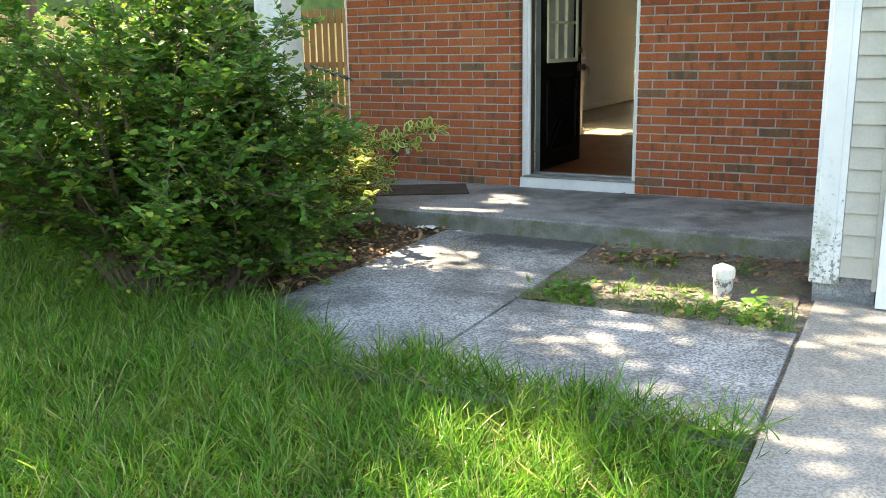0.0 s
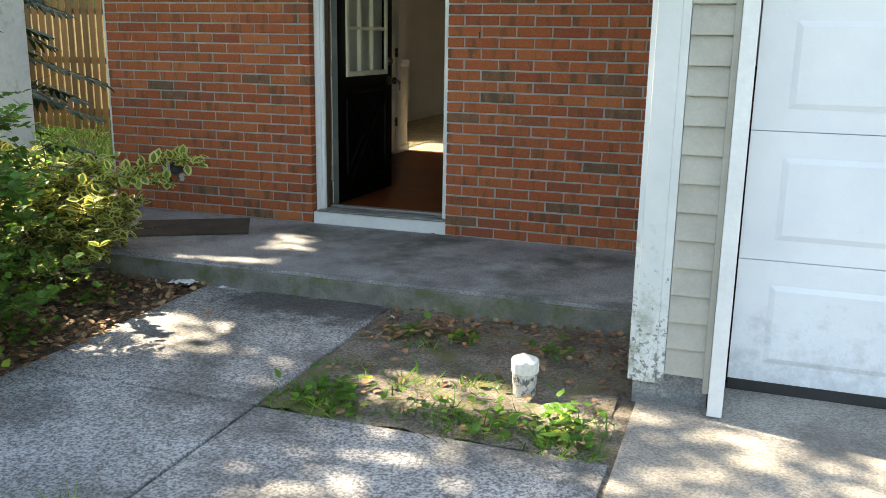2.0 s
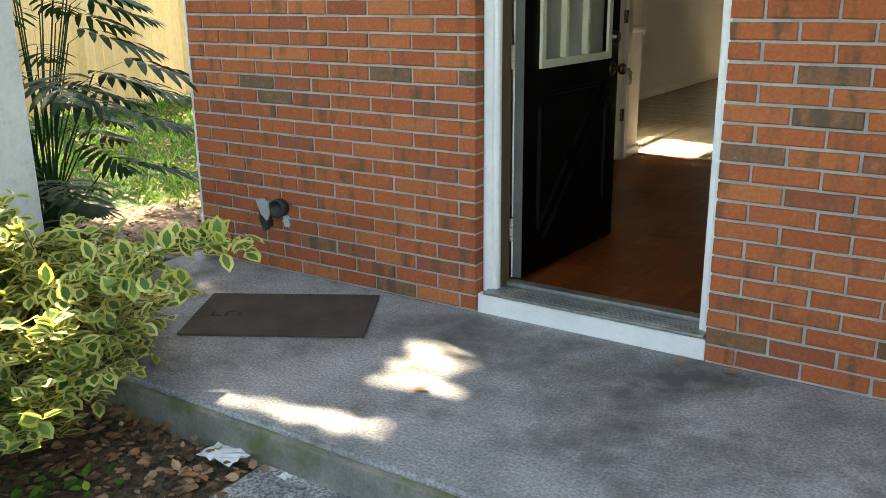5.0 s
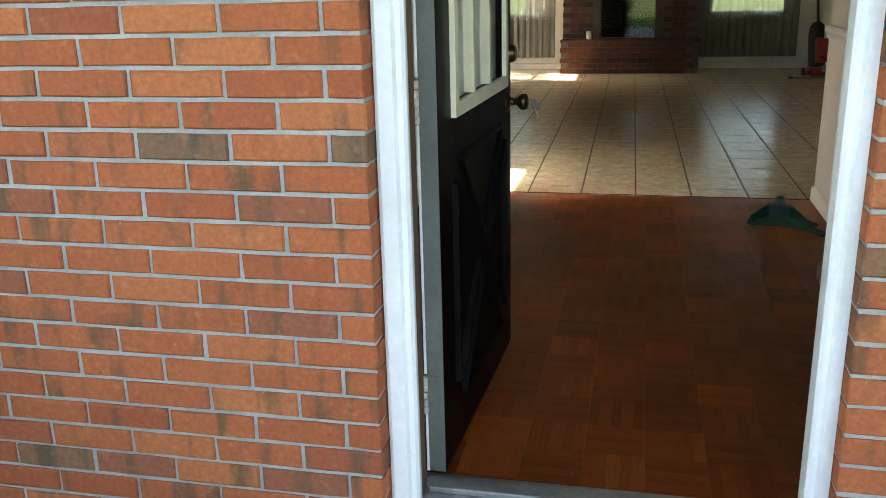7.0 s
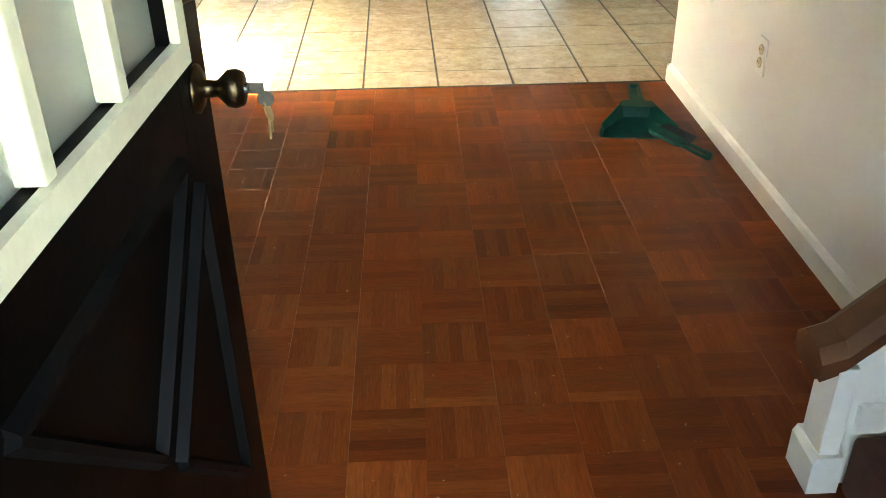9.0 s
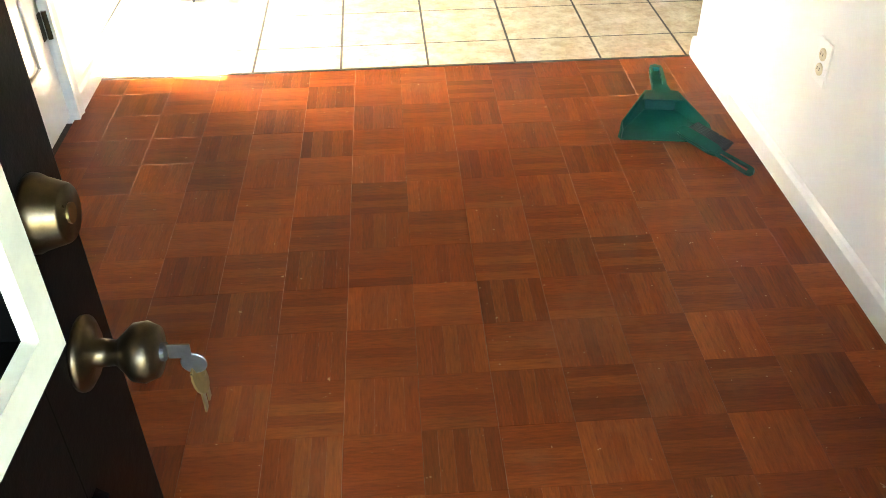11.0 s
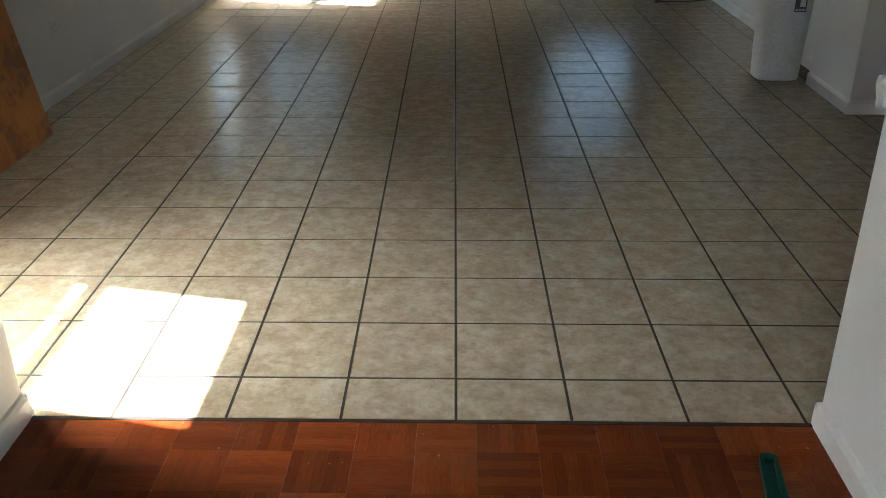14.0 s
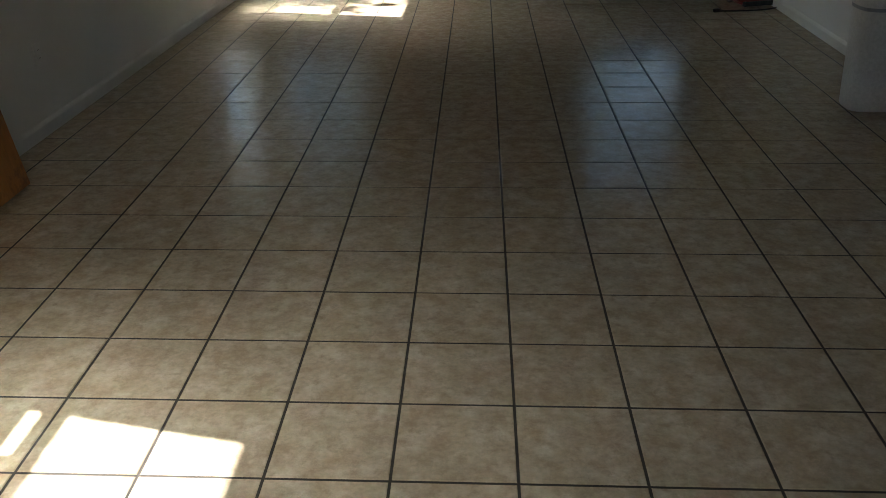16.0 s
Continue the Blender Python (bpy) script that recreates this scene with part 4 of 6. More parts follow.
for p, q, r, s in ((0.0, 0.74, FZ + 0.42, FZ + 0.445), (0.0, 0.74, FZ + 1.12, FZ + 1.15), (0.0, 0.025, FZ + 0.445, FZ + 1.12), (0.715, 0.74, FZ + 0.445, FZ + 1.12)):
    box(bm, p, q, 10.485, 10.510, r, s, 0.003)
part("door_frame", bm, BRASS, fire, "brass fireplace surround")
for p, q in ((0.03, 0.365), (0.375, 0.71)):
    part("glass_door", box(B(), p, q, 10.493, 10.499, FZ + 0.45, FZ + 1.115), GLASS, fire)

cup = thing("cup", "small white cup standing on the brick hearth", "cup", "", "", (-0.13, 10.42, FZ + 0.432))
part("bowl", lathe(B(), [(0.028, 0.0), (0.034, 0.01), (0.040, 0.105), (0.037, 0.105), (0.031, 0.012), (0.0001, 0.011)], Matrix.Identity(4), 20), PLASTIC, cup, "", True)

# ---- stair landing, knee wall, handrail ----
stair = thing("stair_landing", "brown carpeted stair landing beside the entry", "stair", "", "structure")
part("tread", box(B(), 1.262, 3.58, 0.23, 0.985, FZ, FZ + 0.135, 0.012), CARPET, stair)
part("skirting", box(B(), 1.262, 3.58, 0.986, 0.998, FZ + 0.136, FZ + 0.20, 0.003), PAINT_IN, stair)
for k in range(5):
    part("step", box(B(), 1.60 + 0.26 * k, 3.58, 0.24, 0.98, FZ + 0.137 + 0.18 * k, FZ + 0.315 + 0.18 * k, 0.012), CARPET, stair)
knee = thing("knee_wall", "white sloped knee wall under the handrail", "knee wall", "", "structure")
bm = B()
prism(bm, [(1.215, FZ), (1.215, FZ + 0.27), (1.545, FZ + 0.56), (1.545, FZ)], "y", 1.0, 1.055)
part("panel", bm, WALL, knee)
bm = B()
box(bm, 1.204, 1.244, 0.985, 1.065, FZ, FZ + 0.29, 0.005)
part("end_post", bm, PAINT_IN, knee)
bm = B()
prism(bm, [(1.192, FZ), (1.192, FZ + 0.075), (1.20, FZ + 0.09), (1.246, FZ + 0.09), (1.252, FZ + 0.075), (1.252, FZ)], "y", 0.975, 1.075)
part("plinth", bm, PAINT_IN, knee)
hr = thing("handrail", "dark stained wooden handrail cap, sloping up the stair", "handrail")
bm = B()
sl = 0.92
prof = [(0.97, 0.0), (0.985, -0.012), (1.065, -0.012), (1.08, 0.0), (1.08, 0.028), (1.055, 0.048), (0.995, 0.048), (0.97, 0.028)]
r0 = [bm.verts.new((1.160, y, FZ + 0.285 + z)) for y, z in prof]
r1 = [bm.verts.new((1.205, y, FZ + 0.30 + z)) for y, z in prof]
r2 = [bm.verts.new((1.545, y, FZ + 0.30 + 0.36 * sl + z)) for y, z in prof]
for p, q in ((r0, r1), (r1, r2)):
    for i in range(8):
        bm.faces.new((p[i], p[(i + 1) % 8], q[(i + 1) % 8], q[i]))
bm.faces.new(r0)
bm.faces.new(r2[::-1])
part("cap", bm, RAIL_WOOD, hr)
bm = B()
prism(bm, [(1.172, FZ + 0.262), (1.207, FZ + 0.277), (1.545, FZ + 0.277 + 0.36 * sl), (1.545, FZ + 0.286 + 0.36 * sl), (1.205, FZ + 0.286), (1.168, FZ + 0.272)], "y", 0.988, 1.062)
part("under_moulding", bm, RAIL_WOOD, hr, "darker moulding under the cap")

# ================= things indoors =================
def dustpan(at, turn):
    t = thing("dustpan", "green plastic dustpan lying on the parquet", "dustpan", "", "", at)
    t.rotation_euler = (0, 0, radians(turn))
    bm = B()
    low = [(-0.140, 0.0), (0.140, 0.0), (0.128, 0.060), (0.050, 0.205), (-0.050, 0.205), (-0.128, 0.060)]
    prism(bm, low, "z", 0.001, 0.004)
    # walls flare outwards and rise from the lip to the back
    rise = [0.006, 0.006, 0.030, 0.062, 0.062, 0.030]
    for i in range(1, 6):
        j = (i + 1) % 6
        out = [Vector((low[q][0] * 1.06, low[q][1] + (0.012 if low[q][1] > 0.2 else 0), 0.004 + rise[q])) for q in (i, j)]
        foot = [Vector((low[q][0], low[q][1], 0.003)) for q in (i, j)]
        off = Vector((-(foot[1] - foot[0]).y, (foot[1] - foot[0]).x, 0)).normalized() * 0.0028
        hexa(bm, [foot[0], foot[1], foot[1] + off, foot[0] + off], [out[0], out[1], out[1] + off, out[0] + off])
    part("tray", bm, GREEN, t)
    bm = B()
    prism(bm, [(-0.064, 0.150), (0.064, 0.150), (0.052, 0.214), (-0.052, 0.214)], "z", 0.062, 0.066)
    prism(bm, [(-0.030, 0.214), (0.030, 0.214), (0.024, 0.262), (-0.024, 0.262)], "z", 0.052, 0.066)
    part("hood", bm, GREEN, t)
    bm = B()
    for q in (-1, 1):
        prism(bm, [(q * 0.011, 0.245), (q * 0.024, 0.245), (q * 0.022, 0.395), (q * 0.012, 0.395)], "z", 0.044, 0.064)
    prism(bm, [(-0.022, 0.394), (0.022, 0.394), (0.018, 0.412), (0.0, 0.420), (-0.018, 0.412)], "z", 0.044, 0.064)
    prism(bm, [(-0.0115, 0.262), (0.0115, 0.262), (0.0125, 0.394), (-0.0125, 0.394)], "z", 0.046, 0.050)
    part("handle", bm, GREEN, t)
    return t


def hand_brush(at, turn):
    t = thing("hand_brush", "green hand brush with black bristles beside the dustpan", "brush", "", "", at)
    t.rotation_euler = (0, 0, radians(turn))
    tip = Matrix.Translation((0, 0, 0.030)) @ Matrix.Rotation(radians(24), 4, "Y")
    bm = B()
    prism(bm, [(-0.020, -0.062), (-0.015, -0.080), (0.0, -0.088), (0.015, -0.080), (0.020, -0.062), (0.020, 0.060), (0.012, 0.086), (-0.012, 0.086), (-0.020, 0.060)], "z", 0.0, 0.018)
    bmesh.ops.bevel(bm, geom=bm.edges[:], offset=0.004, segments=2, affect="EDGES")
    bm.transform(tip)
    part("head", bm, GREEN, t)
    bm = B()
    for j in range(24):
        for i in range(4):
            y, x = -0.076 + j * 0.0062, -0.013 + i * 0.0085
            cyl(bm, tip @ Vector((x, y, 0.001)), tip @ Vector((x * 1.2 - 0.050, y * 1.03 + random.uniform(-0.004, 0.004), -0.014)), 0.0032, 0.0045, seg=5)
    part("bristles", bm, BRISTLE, t, "black bristles")
    bm = B()
    for s in (-1, 1):
        prism(bm, [(s * 0.005, 0.082), (s * 0.011, 0.082), (s * 0.014, 0.20), (s * 0.007, 0.20)], "z", 0.002, 0.014)
    prism(bm, [(-0.014, 0.199), (0.014, 0.199), (0.011, 0.212), (0.0, 0.217), (-0.011, 0.212)], "z", 0.002, 0.014)
    bm.transform(tip)
    part("handle", bm, GREEN, t)
    return t


dustpan((1.278, 2.705, FZ + 0.003), -9)
hand_brush((1.358, 2.636, FZ + 0.003), -153)


def outlet(name, at, rz, ivory=True):
    o = thing(name, "ivory duplex outlet with white cover on the wall" if ivory else "white cover plate on the wall", "outlet", "", "", at)
    o.rotation_euler = (0, 0, radians(rz))
    part("cover", box(B(), -0.035, 0.035, -0.006, 0.0, -0.057, 0.057, 0.002), PAINT_IN, o)
    for z in (-0.02, 0.02):
        bm = lathe(B(), [(0.0165, 0), (0.0165, 0.004), (0.015, 0.005), (0.0001, 0.005)], Matrix.Translation((0, -0.0055, z)) @ Matrix.Rotation(radians(90), 4, "X"), 16)
        s = part("socket", bm, OUTLET if ivory else PAINT_IN, o)
        bm = B()
        for x in (-0.006, 0.006):
            box(bm, x - 0.001, x + 0.001, -0.0112, -0.0100, z - 0.002, z + 0.006)
        part("slots", bm, RUBBER, s)
    return o


outlet("wall_outlet", (1.545, 2.385, 0.50), -90)
outlet("wall_plate", (WX, 6.54, 0.50), 90, False)

# plywood sheet leaning on the west wall
ply = tagged(part("plywood_sheet", box(B(), -0.009, 0.009, -0.61, 0.61, 0, 1.6, 0.0015), PLY), "orange-brown plywood sheet leaning on the wall", "plywood")
ply.matrix_world = pose(-1.64, 5.26, FZ + 0.004, 0, -9.5, 0)


def waste_bin(at):
    t = thing("waste_bin", "tall white plastic kitchen bin with grey band", "bin", "", "", at)
    bm = B()

    def ring(z, a, b):
        k, pts = 40, []
        for i in range(k):
            th = 2 * math.pi * i / k
            c, s = math.cos(th), math.sin(th)
            pts.append(bm.verts.new((a * math.copysign(abs(c) ** 0.6, c), b * math.copysign(abs(s) ** 0.6, s), z)))
        return pts
    rs = [ring(0, 0.130, 0.112), ring(0.012, 0.137, 0.119), ring(0.30, 0.148, 0.128), ring(0.555, 0.160, 0.138), ring(0.56, 0.167, 0.145), ring(0.60, 0.169, 0.147), ring(0.601, 0.160, 0.138)]
    for a, b in zip(rs, rs[1:]):
        for i in range(40):
            bm.faces.new((a[i], a[(i + 1) % 40], b[(i + 1) % 40], b[i]))
    bm.faces.new(rs[0][::-1])
    part("body", bm, PLASTIC, t, "", True)
    bm = B()
    rs = [ring(0.602, 0.172, 0.150), ring(0.63, 0.172, 0.150), ring(0.69, 0.125, 0.105), ring(0.70, 0.10, 0.08)]
    for a, b in zip(rs, rs[1:]):
        for i in range(40):
            bm.faces.new((a[i], a[(i + 1) % 40], b[(i + 1) % 40], b[i]))
    bm.faces.new(rs[-1])
    bm.faces.new(rs[0][::-1])
    part("lid", bm, PLASTIC, t, "", True)
    bm = B()
    rs = [ring(0.535, 0.1605, 0.1386), ring(0.553, 0.1615, 0.1396)]
    for i in range(40):
        bm.faces.new((rs[0][i], rs[0][(i + 1) % 40], rs[1][(i + 1) % 40], rs[1][i]))
    part("band", bm, GREY_PL, t, "grey liner band below the lid")
    lab = part("label_patch", box(B(), 0.015, 0.085, -0.1395, -0.136, 0.43, 0.52, 0.0005), LABEL, t, "dark printed label")
    bm = B()
    for k in range(3):
        box(bm, 0.022 + k * 0.020, 0.036 + k * 0.020, -0.1405, -0.1396, 0.437, 0.448)
    box(bm, 0.045, 0.077, -0.1405, -0.1396, 0.46, 0.51)
    part("print", bm, PLASTIC, lab)
    return t


waste_bin((2.565, 6.985, FZ))


def vacuum(at, rz):
    t = thing("upright_vacuum", "red and black upright vacuum cleaner standing by the wall", "vacuum cleaner", "", "", at)
    t.rotation_euler = (0, 0, radians(rz))
    bm = B()
    prism(bm, [(-0.17, -0.16), (0.17, -0.16), (0.17, 0.02), (0.10, 0.12), (-0.10, 0.12), (-0.17, 0.02)], "z", 0.015, 0.10)
    bmesh.ops.bevel(bm, geom=bm.edges[:], offset=0.018, segments=3, affect="EDGES")
    part("floor_head", bm, RED, t, "glossy red floor head", True)
    part("bumper", box(B(), -0.175, 0.175, -0.172, -0.13, 0.01, 0.05, 0.008), RUBBER, t)
    bm = B()
    lathe(bm, [(0.085, 0.0), (0.10, 0.03), (0.10, 0.40), (0.08, 0.50), (0.04, 0.54)], Matrix.Translation((0, 0.05, 0.10)) @ Matrix.Rotation(radians(-8), 4, "X"))
    part("body", bm, RUBBER, t, "black motor body", True)
    bm = B()
    lathe(bm, [(0.066, 0.0), (0.074, 0.02), (0.074, 0.28), (0.06, 0.30)], Matrix.Translation((0, -0.055, 0.16)) @ Matrix.Rotation(radians(-8), 4, "X"))
    part("dust_cup", bm, RED, t, "red dust cup", True)
    part("front_cover", box(B(), -0.05, 0.05, -0.168, -0.155, 0.06, 0.14, 0.01), GREY_PL, t, "grey cover")
    part("handle", cyl(B(), (0, 0.10, 0.60), (0, 0.19, 1.05), 0.017), RUBBER, t, "", True)
    part("grip", cyl(B(), (0, 0.19, 1.05), (0, 0.13, 1.16), 0.022), RUBBER, t, "", True)
    for s in (-1, 1):
        part("wheel", cyl(B(), (s * 0.12, 0.10, 0.045), (s * 0.15, 0.10, 0.045), 0.045), RUBBER, t, "", True)
    tube("cord", [(0.05, 0.15, 0.5), (0.2, 0.1, 0.25), (0.25, -0.1, 0.05), (0.1, -0.28, 0.008), (-0.2, -0.32, 0.008), (-0.45, -0.22, 0.008)], 0.006, RUBBER, t, "black power cord on the tiles")
    part("plug", box(B(), -0.50, -0.445, -0.235, -0.205, 0.0, 0.028, 0.006), RUBBER, t)
    return t


vacuum((2.70, 9.95, FZ), 20)

SHIFT = Vector((0, 0, 0))
# ================= things outdoors =================
# white porch post
post = thing("porch_post", "white painted square porch post, weathered", "post", "", "", (-1.50, -1.20, GZ - 0.03))
part("shaft", box(B(), -0.125, 0.125, -0.125, 0.125, 0.0, 2.62, 0.006), PAINT_OLD, post)
part("plinth", box(B(), -0.15, 0.15, -0.15, 0.15, 0.0, 0.14, 0.008), PAINT_OLD, post)
part("capital", box(B(), -0.15, 0.15, -0.15, 0.15, 2.50, 2.62, 0.008), PAINT_OLD, post)

# garage trim and lap siding
bm = B()
prism(bm, [(2.453, GY), (2.453, GY - 0.022), (2.472, GY - 0.022), (2.474, GY - 0.030), (2.560, GY - 0.030), (2.562, GY - 0.022), (2.592, GY - 0.022), (2.592, GY + 0.012), (2.485, GY + 0.012), (2.485, 0.0), (2.453, 0.0)], "z", -0.028, 2.60)
setting("trim_corner_board", bm, CORNER, "white corner board, paint peeling and mildewed near the ground", "corner board")
for k in range(23):
    z0 = 0.0105 + k * 0.1085
    b2 = B()
    prism(b2, [(GY - 0.018, z0), (GY - 0.018, z0 + 0.004), (GY - 0.001, z0 + 0.1085), (GY + 0.010, z0 + 0.1085), (GY + 0.010, z0)], "x", 2.594, 2.742)
    s = part("siding_board", b2, SIDING)
    s.parent = bpy.data.objects["wall_garage_front"]
bm = B()
prism(bm, [(2.743, GY - 0.03), (2.765, GY - 0.03), (2.765, GY + 0.05), (2.743, GY + 0.05)], "z", -0.045, 2.25)
setting("trim_siding_stop", bm, SIDING, "narrow beige channel beside the siding", "trim")
setting("trim_garage_jamb", box(B(), 2.767, 2.824, GY - 0.075, GY + 0.26, GZ + 0.012, 2.25, 0.004), PAINT, "white garage door jamb", "jamb")
gd = thing("door_garage", "white sectional garage door with raised panels, closed", "garage door", "", "structure")
for k in range(4):
    z0 = -0.076 + k * 0.516
    sec = part("section", box(B(), 2.83, 7.4, -1.775, -1.735, z0, z0 + 0.5135, 0.002), GARAGE, gd)
    for j in range(4):
        x0 = 2.96 + j * 1.14
        bm = B()
        prism(bm, [(x0, z0 + 0.085), (x0 + 1.0, z0 + 0.085), (x0 + 1.0, z0 + 0.415), (x0, z0 + 0.415)], "y", -1.776, -1.783)
        vs = [v for v in bm.verts if v.co.y < -1.78]
        for v in vs:
            v.co.x += 0.022 if v.co.x < x0 + 0.5 else -0.022
            v.co.z += 0.022 if v.co.z < z0 + 0.25 else -0.022
        b3 = [f for f in bm.faces if all(v in vs for v in f.verts)]
        bmesh.ops.inset_region(bm, faces=b3, thickness=0.02, depth=-0.005)
        part("raised_panel", bm, GARAGE, sec)
part("bottom_seal", box(B(), 2.83, 7.4, -1.772, -1.74, -0.127, -0.077, 0.004), RUBBER, gd, "black rubber bottom seal")

# pvc cleanout with its cap
co = thing("sewer_cleanout", "white pvc cleanout pipe with cap, dirty, in the soil bed", "cleanout pipe", "", "", (2.045, -2.12, GZ - 0.02))
part("pipe", lathe(B(), [(0.046, 0.0), (0.048, 0.060), (0.0505, 0.063), (0.052, 0.118), (0.0001, 0.118)], Matrix.Identity(4), 32), PVC, co, "scuffed and blackened white pipe", False)
bm = lathe(B(), [(0.0525, 0.112), (0.056, 0.114), (0.0575, 0.160), (0.054, 0.166), (0.038, 0.172), (0.016, 0.186), (0.0001, 0.188)], Matrix.Identity(4), 32)
for v in bm.verts:
    if v.co.z > 0.165:
        v.co.z += 0.008 * noise.noise(v.co * 40)
for k in range(12):
    a = 2 * math.pi * k / 12
    box(bm, 0.0562, 0.0590, -0.002, 0.002, 0.118, 0.156, 0, Matrix.Rotation(a, 4, "Z"))
part("cap", bm, PLASTIC, co, "white cap with a rumpled top and ribbed rim", False)

# door mat
dm = thing("door_mat", "dark brown coir door mat, faded lettering, on the porch", "door mat", "", "", (-0.70, -0.46, 0.0))
dm.rotation_euler = (0, 0, radians(30))
part("mat_body", box(B(), -0.38, 0.38, -0.245, 0.245, 0.001, 0.013, 0.004), MAT, dm)
for k, (mx, my, lw, lh) in enumerate(((-0.300, -0.020, 0.012, 0.050), (-0.275, -0.042, 0.040, 0.012), (-0.240, -0.020, 0.012, 0.052), (-0.222, 0.004, 0.036, 0.011), (-0.186, -0.022, 0.011, 0.046))):
    part("worn_mark", box(B(), mx - lw / 2, mx + lw / 2, my - lh / 2, my + lh / 2, 0.0128, 0.0142, 0.0004), INK, dm, "worn dark letter stroke")

# crumpled paper scraps
def paper_scrap(at, s, seed):
    bm = B()
    bmesh.ops.create_grid(bm, x_segments=7, y_segments=6, size=0.5)
    for v in bm.verts:
        q = v.co * 3 + Vector((seed, seed * 2, 0))
        v.co = Vector((v.co.x * s * 1.3 + 0.01 * noise.noise(q), v.co.y * s, abs(noise.noise(q)) * s * 0.35))
    bmesh.ops.solidify(bm, geom=bm.faces[:], thickness=0.001)
    o = tagged(part("paper_scrap", bm, PAPER), "crumpled white paper scrap on the dry leaves", "litter", "paper scraps")
    o.location = at
    return o


paper_scrap((-0.19, -1.285, GZ + 0.016), 0.115, 1.0)
paper_scrap((0.06, -1.275, GZ + 0.010), 0.03, 4.0)
paper_scrap((1.18, -1.42, GZ + 0.010), 0.03, 7.0)

# wall vent with flap
vent = thing("dryer_vent", "black vent with broken grey flap in the brick wall", "vent", "", "", (-1.185, 0.0, 0.315))
part("hood", lathe(B(), [(0.044, 0.0), (0.046, 0.046), (0.037, 0.046), (0.035, 0.004), (0.0001, 0.004)], Matrix.Translation((0.070, 0, 0.012)) @ Matrix.Rotation(radians(90), 4, "X")), RUBBER, vent, "", True)
bm = prism(B(), [(-0.034, 0.052), (0.004, 0.060), (0.022, 0.046), (0.032, -0.014), (0.014, -0.050), (-0.010, -0.022)], "y", -0.062, -0.050)
for v in bm.verts:
    v.co.y += 0.35 * v.co.x
part("flap", bm, GREY_PL, vent, "broken pale grey flap")
bm = prism(B(), [(-0.052, 0.044), (-0.030, 0.050), (-0.004, -0.040), (0.006, -0.085), (-0.028, -0.112), (-0.048, -0.060)], "y", -0.040, -0.001)
part("lower_shroud", bm, RUBBER, vent)
bm = B()
bmesh.ops.create_icosphere(bm, subdivisions=3, radius=1, matrix=Matrix.Translation((0.088, -0.001, -0.052)) @ Matrix.Diagonal((0.034, 0.006, 0.030, 1)))
for v in bm.verts:
    v.co.x += 0.012 * noise.noise(v.co * 45)
    v.co.z += 0.012 * noise.noise(v.co * 52)
part("caulk", bm, PVC, vent, "smear of pale grey caulk")

tg = tagged(part("wall_hook", box(B(), 1.168, 1.176, -0.02, 0.0, 1.285, 1.325, 0.002), BRASS), "small rusty hook on the brick wall", "hook")

# black drain hose at the brick corner
hose = tagged(tube("drain_hose", [(-1.95, 0.55, GZ + 0.03), (-1.88, 0.30, GZ + 0.03), (-1.80, 0.18, GZ + 0.08), (-1.88, 0.05, GZ + 0.03), (-2.1, -0.02, GZ + 0.03), (-2.4, 0.1, GZ + 0.03)], 0.030, RUBBER), "black corrugated drain hose lying at the wall corner", "hose")

# white planter
pot = thing("flower_pot", "white round plastic planter at the porch end", "planter", "", "", (-1.38, -0.73, 0.0))
part("shell", lathe(B(), [(0.10, 0.0), (0.155, 0.20), (0.176, 0.208), (0.178, 0.235), (0.164, 0.235), (0.145, 0.17), (0.0001, 0.165)], Matrix.Identity(4), 32), PLASTIC, pot, "", True)


